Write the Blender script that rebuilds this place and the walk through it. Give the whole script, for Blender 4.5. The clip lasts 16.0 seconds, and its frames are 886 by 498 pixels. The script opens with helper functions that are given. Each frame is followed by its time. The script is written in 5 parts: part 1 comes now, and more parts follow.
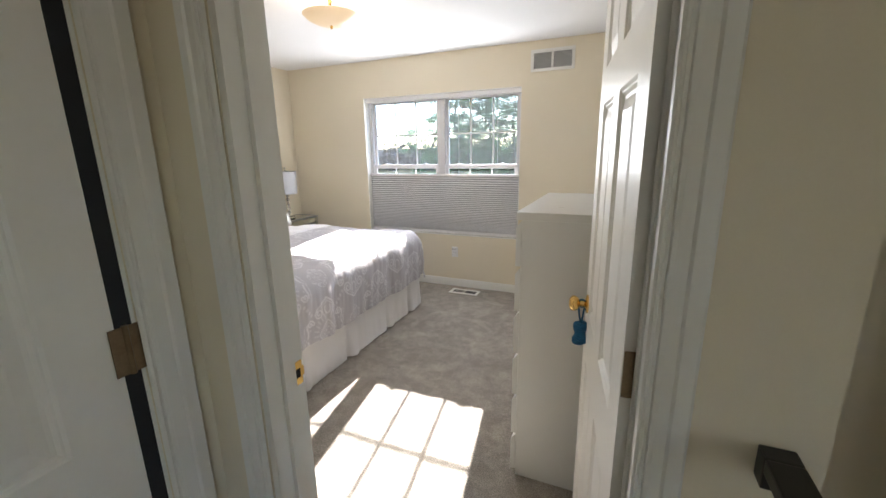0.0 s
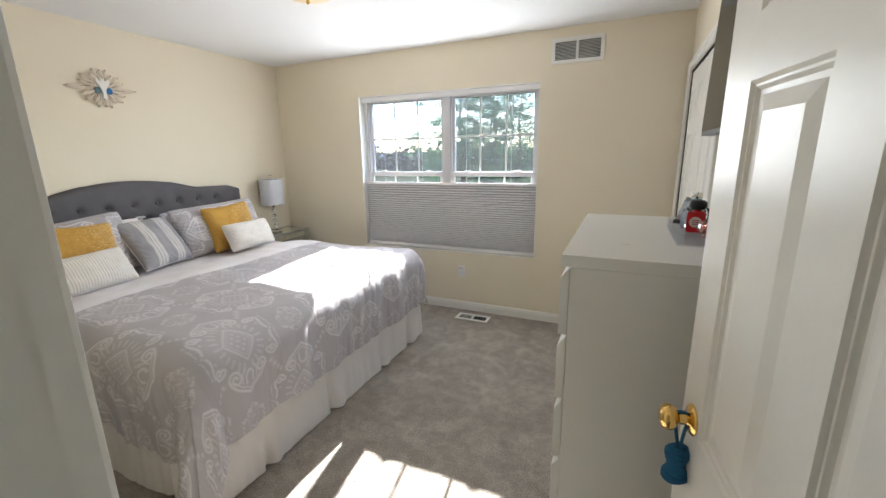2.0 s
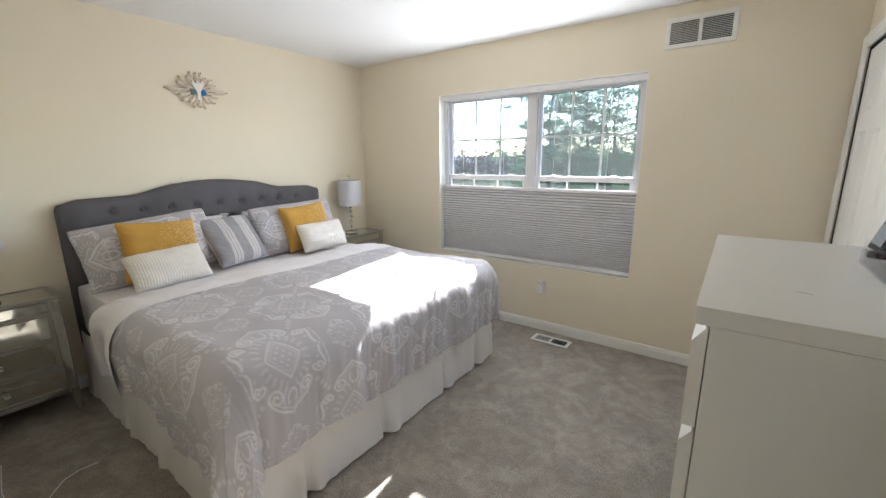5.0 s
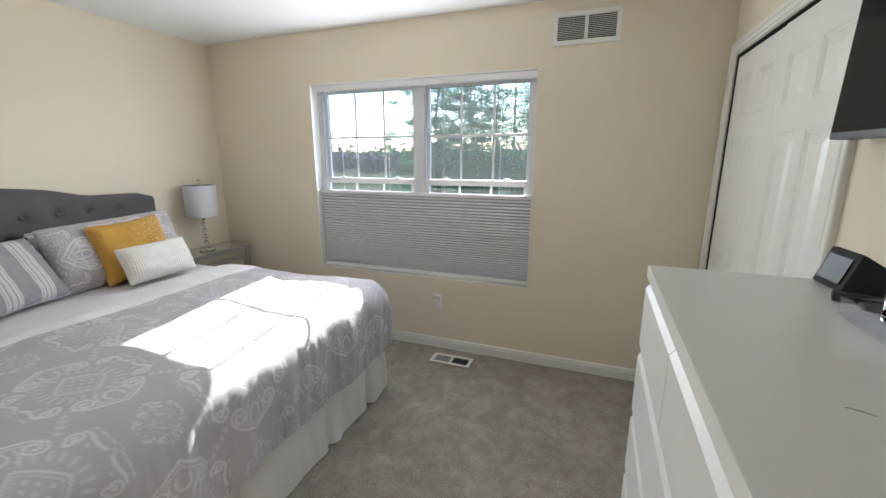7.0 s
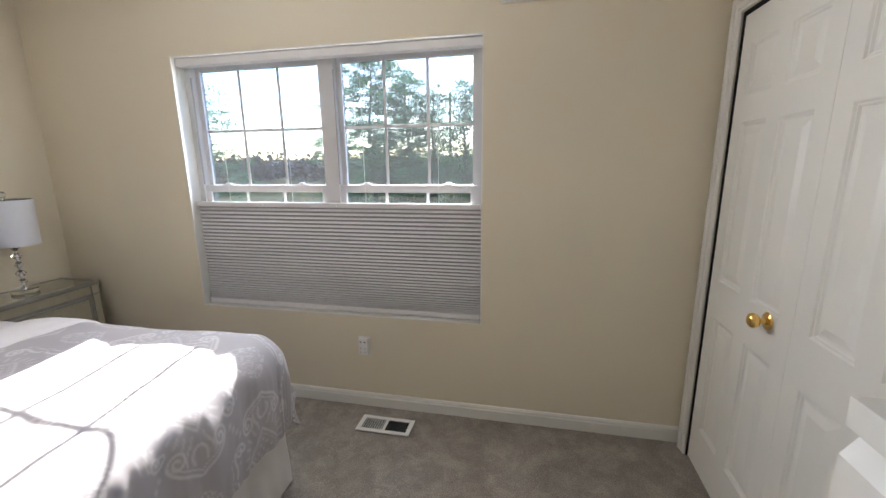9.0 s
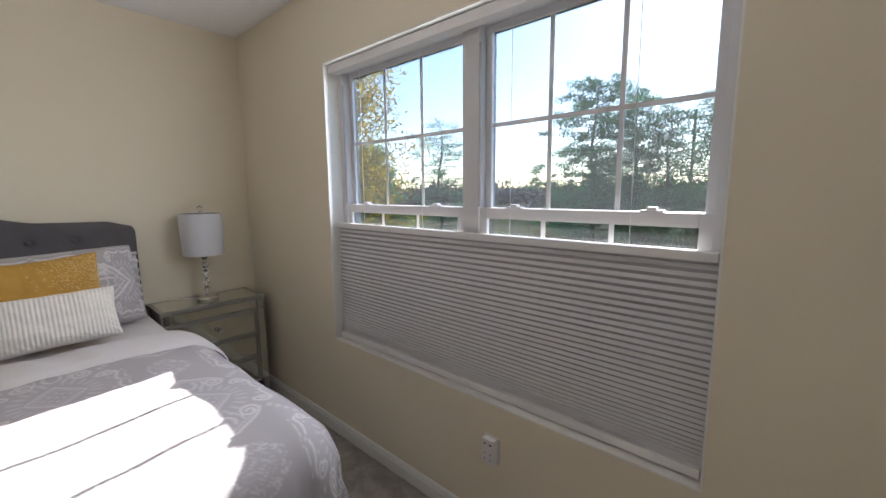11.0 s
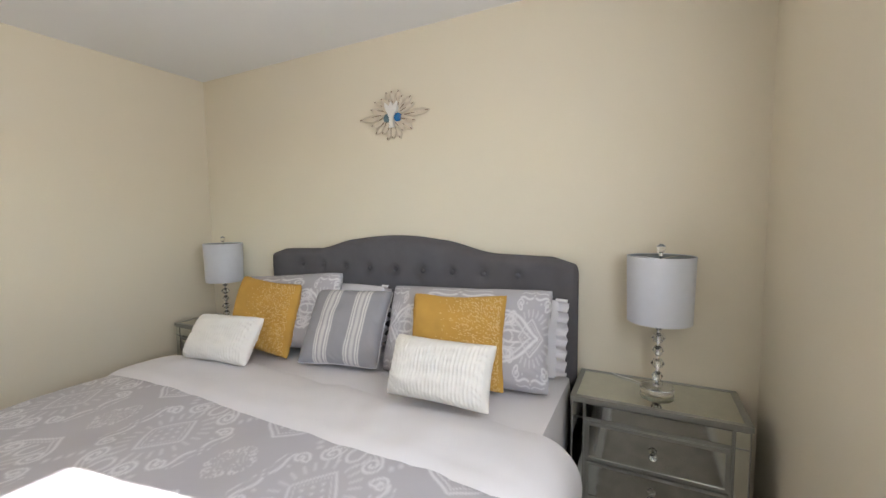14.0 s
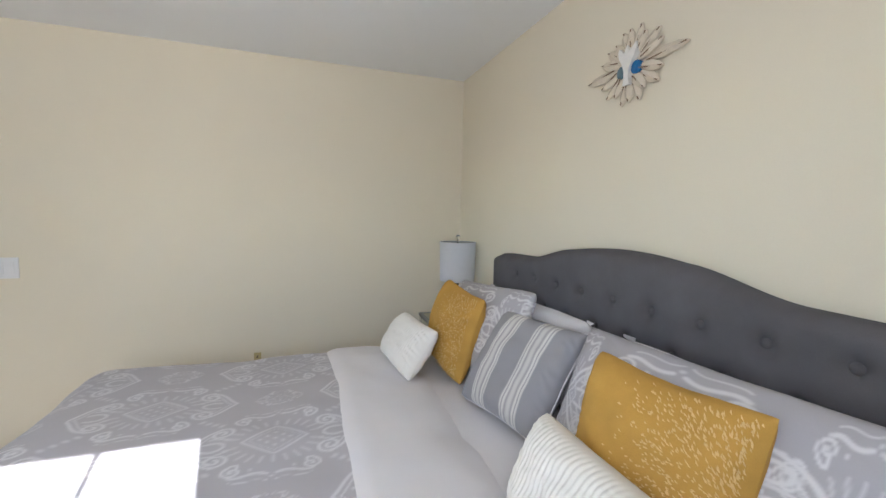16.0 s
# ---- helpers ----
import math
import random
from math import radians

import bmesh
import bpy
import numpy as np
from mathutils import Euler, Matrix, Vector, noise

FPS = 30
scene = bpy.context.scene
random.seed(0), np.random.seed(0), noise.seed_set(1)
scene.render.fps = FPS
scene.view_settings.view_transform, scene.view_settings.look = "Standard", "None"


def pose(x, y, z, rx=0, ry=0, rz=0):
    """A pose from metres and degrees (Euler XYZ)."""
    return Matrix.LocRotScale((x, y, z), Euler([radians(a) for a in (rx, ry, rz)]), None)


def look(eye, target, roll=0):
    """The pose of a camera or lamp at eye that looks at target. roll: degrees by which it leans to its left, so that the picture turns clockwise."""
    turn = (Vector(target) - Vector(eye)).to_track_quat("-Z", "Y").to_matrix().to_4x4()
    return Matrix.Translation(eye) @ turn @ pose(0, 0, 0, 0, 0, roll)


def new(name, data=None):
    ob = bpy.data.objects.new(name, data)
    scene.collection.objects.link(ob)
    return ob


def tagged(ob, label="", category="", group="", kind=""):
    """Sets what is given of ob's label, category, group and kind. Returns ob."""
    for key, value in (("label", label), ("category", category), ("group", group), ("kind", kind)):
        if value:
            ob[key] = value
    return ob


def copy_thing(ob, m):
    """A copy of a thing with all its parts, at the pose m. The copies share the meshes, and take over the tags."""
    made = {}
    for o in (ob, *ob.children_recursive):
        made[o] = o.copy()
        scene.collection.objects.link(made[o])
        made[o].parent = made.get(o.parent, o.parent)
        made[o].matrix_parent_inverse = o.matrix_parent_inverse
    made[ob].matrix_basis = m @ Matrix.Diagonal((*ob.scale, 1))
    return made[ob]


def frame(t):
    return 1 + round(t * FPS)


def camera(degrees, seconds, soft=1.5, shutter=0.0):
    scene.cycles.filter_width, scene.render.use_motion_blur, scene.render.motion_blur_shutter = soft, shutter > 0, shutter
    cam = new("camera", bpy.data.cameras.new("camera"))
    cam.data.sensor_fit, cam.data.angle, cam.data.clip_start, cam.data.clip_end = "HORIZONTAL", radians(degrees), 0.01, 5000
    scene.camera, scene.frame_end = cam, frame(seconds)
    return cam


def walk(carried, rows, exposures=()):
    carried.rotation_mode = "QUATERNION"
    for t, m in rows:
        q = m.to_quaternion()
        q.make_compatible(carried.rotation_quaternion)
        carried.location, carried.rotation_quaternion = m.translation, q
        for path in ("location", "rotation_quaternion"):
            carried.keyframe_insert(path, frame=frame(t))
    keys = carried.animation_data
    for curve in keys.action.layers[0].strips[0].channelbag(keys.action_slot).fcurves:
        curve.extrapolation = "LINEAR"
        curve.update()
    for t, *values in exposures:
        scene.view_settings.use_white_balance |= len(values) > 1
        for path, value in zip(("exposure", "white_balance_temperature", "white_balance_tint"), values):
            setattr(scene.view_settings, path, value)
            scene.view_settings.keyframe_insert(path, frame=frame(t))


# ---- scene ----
cam = camera(95.4, 16.0)
PATH = [
    (0, (-0.163, 1.484, 1.476), (-0.941, 3.265, 1.005), -1.0),
    (0.5, (-0.219, 1.593, 1.47), (-0.935, 3.402, 1.004), -0.8),
    (1, (-0.303, 1.721, 1.474), (-0.974, 3.547, 1.012), -0.8),
    (1.5, (-0.362, 1.846, 1.476), (-1.059, 3.663, 1.019), -1.0),
    (2, (-0.393, 1.999, 1.497), (-1.192, 3.775, 1.041), -1.0),
    (2.5, (-0.416, 2.116, 1.486), (-1.344, 3.828, 1.028), -0.6),
    (3, (-0.45, 2.19, 1.468), (-1.529, 3.811, 1.012), -0.3),
    (3.2, (-0.494, 2.185, 1.462), (-1.631, 3.768, 1.013), -0.3),
    (5.3, (-0.498, 2.321, 1.483), (-1.643, 3.903, 1.054), -0.4),
    (5.5, (-0.492, 2.337, 1.486), (-1.564, 3.967, 1.048), -0.5),
    (6, (-0.531, 2.396, 1.49), (-1.445, 4.116, 1.037), -0.7),
    (6.5, (-0.602, 2.541, 1.509), (-1.413, 4.312, 1.056), -0.5),
    (7, (-0.674, 2.704, 1.519), (-1.362, 4.526, 1.064), -0.1),
    (7.5, (-0.756, 2.853, 1.519), (-1.297, 4.725, 1.065), -0.1),
    (8, (-0.829, 3.016, 1.516), (-1.228, 4.924, 1.065), -0.3),
    (8.2, (-0.842, 3.086, 1.509), (-1.197, 5.003, 1.061), -0.3),
    (10.3, (-0.843, 4.036, 1.412), (-1.742, 5.791, 1.08), -1.4),
    (10.5, (-0.863, 4.119, 1.419), (-1.89, 5.805, 1.1), -1.3),
    (11, (-0.927, 4.3, 1.401), (-2.262, 5.763, 1.118), -0.5),
    (11.5, (-1.082, 4.51, 1.454), (-2.696, 5.645, 1.125), -1.2),
    (12, (-1.211, 4.702, 1.414), (-3.055, 5.424, 1.126), -1.7),
    (12.5, (-1.368, 4.887, 1.432), (-3.329, 5.168, 1.156), -2.0),
    (13, (-1.542, 4.989, 1.42), (-3.522, 4.84, 1.178), -1.8),
    (13.5, (-1.721, 5.045, 1.423), (-3.64, 4.516, 1.23), -1.4),
    (14, (-1.979, 5.097, 1.441), (-3.758, 4.198, 1.281), -0.7),
    (14.5, (-2.209, 5.122, 1.453), (-3.812, 3.936, 1.296), -0.1),
    (15, (-2.388, 5.105, 1.46), (-3.769, 3.668, 1.294), -0.1),
    (15.5, (-2.586, 5.047, 1.459), (-3.652, 3.362, 1.304), 0.3),
    (16, (-2.767, 5.03, 1.452), (-3.427, 3.15, 1.286), 1.2),
]
# exposure rows: seconds, stops, kelvin, tint
EXPO = [(0.0, 4.35, 6350, 11), (1.0, 4.25, 6300, 10), (3.0, 4.17, 6250, 9), (5.5, 4.22, 6150, 9), (7.0, 3.98, 6150, 8), (8.0, 3.88, 6250, 9), (10.5, 3.60, 6450, 15), (11.5, 2.95, 6350, 12), (12.0, 2.93, 7000, 15), (12.5, 2.95, 7100, 15), (13.0, 3.15, 7750, 16), (13.5, 3.65, 7350, 14), (14.0, 4.0, 6400, 10), (14.5, 4.08, 6200, 10), (16.0, 3.95, 5950, 9)]
walk(cam, [(t, look(eye, target, roll)) for t, eye, target, roll in PATH], EXPO)

# ---------------------------------------------------------------- light
SUN_DIR = Vector((0.333, -2.03, -1.27)).normalized()      # the way the sunlight travels
sun_el = math.asin(-SUN_DIR.z)
world = bpy.data.worlds.new("world")
scene.world = world
world.use_nodes = True
wn = world.node_tree.nodes
sky = wn.new("ShaderNodeTexSky")
sky.sky_type = 'NISHITA'
sky.sun_disc = False
sky.dust_density, sky.ozone_density, sky.air_density = 0.3, 2.0, 1.0
sky.sun_elevation = sun_el
sky.sun_rotation = math.atan2(-SUN_DIR.x, -SUN_DIR.y)
wn["Background"].inputs["Strength"].default_value = 0.15
world.node_tree.links.new(sky.outputs["Color"], wn["Background"].inputs["Color"])
sun_data = bpy.data.lights.new("sun", 'SUN')
sun_data.energy, sun_data.angle, sun_data.color = 2.0, radians(0.45), (1.0, 0.96, 0.90)
sun = new("sun", sun_data)
sun.matrix_world = look((0, 0, 12), Vector((0, 0, 12)) + SUN_DIR)

# added lamp standing in for sky light at the window's uncovered upper half
fill_data = bpy.data.lights.new("window_daylight", 'AREA')
fill_data.shape, fill_data.size, fill_data.size_y = 'RECTANGLE', 1.70, 0.76
fill_data.energy, fill_data.color = 1.6, (0.97, 0.98, 1.0)
fill_lamp = new("window_daylight", fill_data)
fill_lamp.matrix_world = look((-1.97, 5.53, 1.63), (-1.97, 4.53, 1.63))

# unseen fill lamp in an invented hall opening; warm colour chosen to tint the hall
hall_fill_data = bpy.data.lights.new("hall_daylight", 'AREA')
hall_fill_data.shape, hall_fill_data.size, hall_fill_data.size_y = 'RECTANGLE', 0.43, 0.88
hall_fill_data.energy, hall_fill_data.color = 0.44, (1.0, 0.90, 0.76)
hall_fill_lamp = new("hall_daylight", hall_fill_data)
hall_fill_lamp.matrix_world = look((1.90, -0.825, 1.45), (0.90, -0.825, 1.45))

# ---------------------------------------------------------------- materials


def material(name, colour, rough=0.5, metal=0.0, var=0.06, scale=6.0, fine=120.0, bump=0.1, bump_dist=0.002, spec=0.5, tint=None, rough_var=0.05, translucent=0.0):
    """A node material with variation at two scales and fine relief."""
    m = bpy.data.materials.new(name)
    m.use_nodes = True
    nt = m.node_tree
    b = nt.nodes["Principled BSDF"]
    b.inputs["Roughness"].default_value = rough
    b.inputs["Metallic"].default_value = metal
    b.inputs["Specular IOR Level"].default_value = spec
    tc = nt.nodes.new("ShaderNodeTexCoord")
    big = nt.nodes.new("ShaderNodeTexNoise")
    big.inputs["Scale"].default_value, big.inputs["Detail"].default_value = scale, 5.0
    small = nt.nodes.new("ShaderNodeTexNoise")
    small.inputs["Scale"].default_value, small.inputs["Detail"].default_value = fine, 3.0
    for n in (big, small):
        nt.links.new(tc.outputs["Object"], n.inputs["Vector"])
    mixf = nt.nodes.new("ShaderNodeMath")
    mixf.operation = 'MULTIPLY_ADD'
    mixf.inputs[1].default_value = 0.35
    nt.links.new(small.outputs["Fac"], mixf.inputs[0])
    half = nt.nodes.new("ShaderNodeMath")
    half.operation = 'MULTIPLY'
    half.inputs[1].default_value = 0.65
    nt.links.new(big.outputs["Fac"], half.inputs[0])
    nt.links.new(half.outputs[0], mixf.inputs[2])
    ramp = nt.nodes.new("ShaderNodeValToRGB")
    t = tint or colour
    ramp.color_ramp.elements[0].position, ramp.color_ramp.elements[1].position = 0.3, 0.7
    ramp.color_ramp.elements[0].color = (*[c * (1 - var) for c in t], 1)
    ramp.color_ramp.elements[1].color = (*[min(1, c * (1 + var)) for c in colour], 1)
    nt.links.new(mixf.outputs[0], ramp.inputs["Fac"])
    nt.links.new(ramp.outputs["Color"], b.inputs["Base Color"])
    rr = nt.nodes.new("ShaderNodeMapRange")
    rr.inputs["To Min"].default_value, rr.inputs["To Max"].default_value = max(0.02, rough - rough_var), min(1, rough + rough_var)
    nt.links.new(big.outputs["Fac"], rr.inputs["Value"])
    nt.links.new(rr.outputs["Result"], b.inputs["Roughness"])
    if bump:
        bp = nt.nodes.new("ShaderNodeBump")
        bp.inputs["Strength"].default_value, bp.inputs["Distance"].default_value = bump, bump_dist
        nt.links.new(small.outputs["Fac"], bp.inputs["Height"])
        nt.links.new(bp.outputs["Normal"], b.inputs["Normal"])
    if translucent:
        tr = nt.nodes.new("ShaderNodeBsdfTranslucent")
        mx = nt.nodes.new("ShaderNodeMixShader")
        mx.inputs["Fac"].default_value = translucent
        nt.links.new(ramp.outputs["Color"], tr.inputs["Color"])
        nt.links.new(b.outputs[0], mx.inputs[1])
        nt.links.new(tr.outputs[0], mx.inputs[2])
        nt.links.new(mx.outputs[0], nt.nodes["Material Output"].inputs["Surface"])
    return m


def bsdf(m):
    return m.node_tree.nodes["Principled BSDF"]


def glass_material(name, colour=(1, 1, 1), rough=0.0, ior=1.45):
    m = bpy.data.materials.new(name)
    m.use_nodes = True
    b = bsdf(m)
    b.inputs["Base Color"].default_value = (*colour, 1)
    b.inputs["Roughness"].default_value = rough
    b.inputs["Transmission Weight"].default_value = 1.0
    b.inputs["IOR"].default_value = ior
    return m


def pane_material(name, clearness=(0.37, 0.385, 0.395), gloss_part=0.035, glare=0.0):
    """Thin glass dimmed by clearness, with a weak mirror coat and optional haze imitating glare."""
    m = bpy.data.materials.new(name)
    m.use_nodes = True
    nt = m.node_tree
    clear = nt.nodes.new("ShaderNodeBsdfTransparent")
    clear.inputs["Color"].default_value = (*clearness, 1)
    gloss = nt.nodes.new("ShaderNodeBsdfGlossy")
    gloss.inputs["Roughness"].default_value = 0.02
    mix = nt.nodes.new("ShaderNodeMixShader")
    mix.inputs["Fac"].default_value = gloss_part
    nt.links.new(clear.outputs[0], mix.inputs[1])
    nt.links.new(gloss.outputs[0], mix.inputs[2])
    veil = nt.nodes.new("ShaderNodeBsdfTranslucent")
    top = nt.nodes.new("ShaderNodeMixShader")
    top.inputs["Fac"].default_value = glare
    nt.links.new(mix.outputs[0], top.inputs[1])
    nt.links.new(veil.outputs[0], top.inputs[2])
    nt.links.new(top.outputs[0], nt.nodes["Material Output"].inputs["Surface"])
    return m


WALL = material("beige wall paint", (0.77, 0.70, 0.560), 0.7, var=0.025, scale=1.5, fine=260, bump=0.12, bump_dist=0.0006, spec=0.25)
CEIL = material("white ceiling paint", (0.86, 0.865, 0.87), 0.8, var=0.02, scale=1.2, fine=320, bump=0.1, bump_dist=0.0006, spec=0.2)
TRIM = material("white semi-gloss trim paint", (0.80, 0.79, 0.75), 0.35, var=0.02, scale=4, fine=60, bump=0.03, bump_dist=0.0006)
DOORP = material("white door paint", (0.80, 0.79, 0.75), 0.33, var=0.02, scale=3, fine=70, bump=0.04, bump_dist=0.0006)


def carpet_material():
    """Cut pile: trodden patches where the pile lies the other way, and a fine tufted grain."""
    m = material("taupe cut pile carpet", (0.425, 0.383, 0.338), 0.95, var=0.05, scale=10.0, fine=210, bump=0.9, bump_dist=0.010, spec=0.05)
    nt = m.node_tree
    tc = nt.nodes.new("ShaderNodeTexCoord")
    src = [l for l in nt.links if l.to_socket == bsdf(m).inputs["Base Color"]][0].from_socket
    last = src
    for sc, lo, hi, dark, dist in ((3.2, 0.40, 0.62, 0.90, 1.2), (13.0, 0.40, 0.62, 0.92, 0.6), (170.0, 0.30, 0.70, 0.62, 0.0)):
        nz = nt.nodes.new("ShaderNodeTexNoise")
        nz.inputs["Scale"].default_value, nz.inputs["Detail"].default_value, nz.inputs["Roughness"].default_value, nz.inputs["Distortion"].default_value = sc, 5.0, 0.62, dist
        nt.links.new(tc.outputs["Object"], nz.inputs["Vector"])
        mr = nt.nodes.new("ShaderNodeMapRange")
        mr.interpolation_type = 'SMOOTHSTEP'
        mr.inputs["From Min"].default_value, mr.inputs["From Max"].default_value = lo, hi
        mr.inputs["To Min"].default_value, mr.inputs["To Max"].default_value = dark, 1.08
        nt.links.new(nz.outputs["Fac"], mr.inputs["Value"])
        mx = nt.nodes.new("ShaderNodeMix")
        mx.data_type, mx.blend_type = 'RGBA', 'MULTIPLY'
        mx.inputs["Factor"].default_value = 1.0
        nt.links.new(last, mx.inputs[6])
        nt.links.new(mr.outputs["Result"], mx.inputs[7])
        last = mx.outputs[2]
    nt.links.new(last, bsdf(m).inputs["Base Color"])
    return m


CARPET = carpet_material()
VINYL = material("white vinyl", (0.66, 0.66, 0.68), 0.35, var=0.02, scale=5, fine=80, bump=0.02)
SHADE = material("grey cellular shade fabric", (0.71, 0.71, 0.725), 0.8, var=0.03, scale=20, fine=500, bump=0.15, bump_dist=0.0004, spec=0.1, translucent=0.05)
# darker copy of SHADE; paints the shading of the pleats' lower slopes
SHADE_DARK = material("darkened copy of the grey shade fabric", (0.44, 0.44, 0.455), 0.8, var=0.04, scale=20, fine=500, bump=0.15, bump_dist=0.0004, spec=0.1)
# dims the outdoor view; added haze lifts its darks like glare
PANE = pane_material("darkened window glass with glare haze", glare=0.013)
LACQ = material("white lacquered chipboard", (0.77, 0.765, 0.74), 0.34, var=0.012, scale=3, fine=300, bump=0.02, bump_dist=0.0002, rough_var=0.01)
BRASS = material("polished brass", (0.86, 0.58, 0.20), 0.14, 1.0, var=0.06, scale=20, fine=200, bump=0.01)
OLDBRASS = material("dull bronze hinge", (0.20, 0.145, 0.09), 0.42, 0.9, var=0.2, scale=30, fine=200, bump=0.05)
BLUECORD = material("teal blue knotted cord", (0.01, 0.12, 0.26), 0.75, var=0.25, scale=60, fine=400, bump=0.6, bump_dist=0.002)
BLACK = material("black plastic", (0.012, 0.012, 0.013), 0.35, var=0.1, scale=10, fine=200, bump=0.03)
BLACKMETAL = material("black powder coat", (0.012, 0.012, 0.014), 0.4, var=0.1, scale=10, fine=300, bump=0.05)
# near-black that puts the shade of gaps and hollows into colour
DARKGAP = material("near-black gap filler", (0.012, 0.014, 0.018), 0.8, var=0.1)
GREYFAB = material("charcoal grey linen upholstery", (0.125, 0.118, 0.125), 0.9, var=0.14, scale=9, fine=520, bump=0.5, bump_dist=0.0012, spec=0.15)
SHEET = material("white cotton sheet", (0.74, 0.72, 0.735), 0.85, var=0.03, scale=6, fine=600, bump=0.15, bump_dist=0.0005, spec=0.15)
SKIRTM = material("off-white bed skirt cotton", (0.70, 0.68, 0.665), 0.85, var=0.04, scale=6, fine=500, bump=0.2, bump_dist=0.0006, spec=0.15)
DARKBASE = material("black bed base fabric", (0.012, 0.012, 0.014), 0.9, var=0.1)
MIRROR = material("antiqued mirror", (0.62, 0.64, 0.60), 0.07, 1.0, var=0.07, scale=14, fine=90, bump=0.0)
SILVERW = material("silver painted wood", (0.34, 0.335, 0.30), 0.35, 0.55, var=0.08, scale=12, fine=160, bump=0.05)
CRYSTAL = glass_material("clear crystal", (0.97, 0.98, 0.97), 0.0, 1.5)
CHROME = material("chrome", (0.7, 0.7, 0.7), 0.08, 1.0, var=0.02, bump=0.0)
LAMPSH = material("pale silver lampshade fabric", (0.62, 0.63, 0.67), 0.55, var=0.03, scale=30, fine=500, bump=0.12, bump_dist=0.0004)
SHADEIN = material("grey shade lining", (0.25, 0.27, 0.27), 0.8, var=0.05)
MUSTARD = material("mustard woven cotton", (0.56, 0.325, 0.075), 0.85, var=0.12, scale=12, fine=420, bump=0.5, bump_dist=0.0012, spec=0.15)
DASH = material("pale gold embroidery", (0.74, 0.52, 0.22), 0.7, var=0.08, scale=60, fine=300, bump=0.2)
WHITEKNIT = material("white knitted cotton", (0.80, 0.775, 0.72), 0.85, var=0.03, scale=10, fine=350, bump=0.3, bump_dist=0.001, spec=0.15)
GRILLE = material("white painted steel", (0.78, 0.77, 0.73), 0.4, var=0.03, scale=10, fine=100, bump=0.02)
WHITEPL = material("white plastic", (0.78, 0.77, 0.77), 0.3, var=0.02, scale=10, fine=100, bump=0.0)
IVORY = material("ivory plastic", (0.55, 0.44, 0.22), 0.4, var=0.05)

# ---------------------------------------------------------------- mesh helpers


def box(bm, x0, x1, y0, y1, z0, z1, bev=0.0):
    r = bmesh.ops.create_cube(bm, size=1.0, matrix=Matrix.Translation(((x0 + x1) / 2, (y0 + y1) / 2, (z0 + z1) / 2))
                              @ Matrix.Diagonal((abs(x1 - x0), abs(y1 - y0), abs(z1 - z0), 1)))
    if bev:
        es = {e for v in r["verts"] for e in v.link_edges}
        bmesh.ops.bevel(bm, geom=list(es), offset=bev, segments=2, affect='EDGES', profile=0.7)
    return r["verts"]


def lathe(bm, profile, seg=24, m=Matrix.Identity(4)):
    """Turn a profile of (radius, height) round z."""
    rings = []
    for r, z in profile:
        if r < 1e-5:
            rings.append([bm.verts.new(m @ Vector((0, 0, z)))])
        else:
            rings.append([bm.verts.new(m @ Vector((r * math.cos(2 * math.pi * i / seg), r * math.sin(2 * math.pi * i / seg), z))) for i in range(seg)])
    for a, b in zip(rings, rings[1:]):
        for i in range(seg):
            j = (i + 1) % seg
            va = [a[0]] if len(a) == 1 else [a[i], a[j]]
            vb = [b[0]] if len(b) == 1 else [b[j], b[i]]
            if len(va) + len(vb) >= 3:
                bm.faces.new(va + vb)


def grid_faces(bm, pts, nu, nv, close_u=False):
    """Faces over a list of points laid row by row: nu rows of nv."""
    vs = [bm.verts.new(p) for p in pts]
    for i in range(nu if close_u else nu - 1):
        for j in range(nv - 1):
            a, b = i * nv + j, ((i + 1) % nu) * nv + j
            bm.faces.new((vs[a], vs[b], vs[b + 1], vs[a + 1]))
    return vs


def tube(bm, pts, r, seg=8):
    """A round rod along a line of points."""
    pts = [Vector(p) for p in pts]
    rings = []
    for i, p in enumerate(pts):
        d = (pts[min(i + 1, len(pts) - 1)] - pts[max(i - 1, 0)]).normalized()
        q = d.to_track_quat('Z', 'Y')
        rings += [p + q @ Vector((r * math.cos(2 * math.pi * k / seg), r * math.sin(2 * math.pi * k / seg), 0)) for k in range(seg + 1)]
    grid_faces(bm, rings, len(pts), seg + 1)
    bmesh.ops.remove_doubles(bm, verts=bm.verts, dist=1e-6)


def finish(bm, name, mat, smooth=None):
    bmesh.ops.recalc_face_normals(bm, faces=bm.faces)
    me = bpy.data.meshes.new(name)
    bm.to_mesh(me)
    bm.free()
    if mat is not None:
        me.materials.append(mat)
    if smooth is not None:
        me.polygons.foreach_set("use_smooth", [True] * len(me.polygons))
        if smooth < 180:
            me.set_sharp_from_angle(angle=radians(smooth))
    return me


def part(name, bm, mat, parent, label="", smooth=None, m=None):
    ob = new(name, finish(bm, name, mat, smooth))
    if m is not None:
        ob.matrix_basis = m
    if parent is not None:
        ob.parent = parent
    return tagged(ob, label)


def thing(name, label, category, m=Matrix.Identity(4), group="", kind=""):
    ob = new(name)
    ob.empty_display_size = 0.05
    ob.matrix_basis = m
    return tagged(ob, label, category, group, kind)


def solid(name, bm, mat, label, category, group="", kind="", smooth=None, m=None):
    ob = part(name, bm, mat, None, "", smooth, m)
    return tagged(ob, label, category, group, kind)


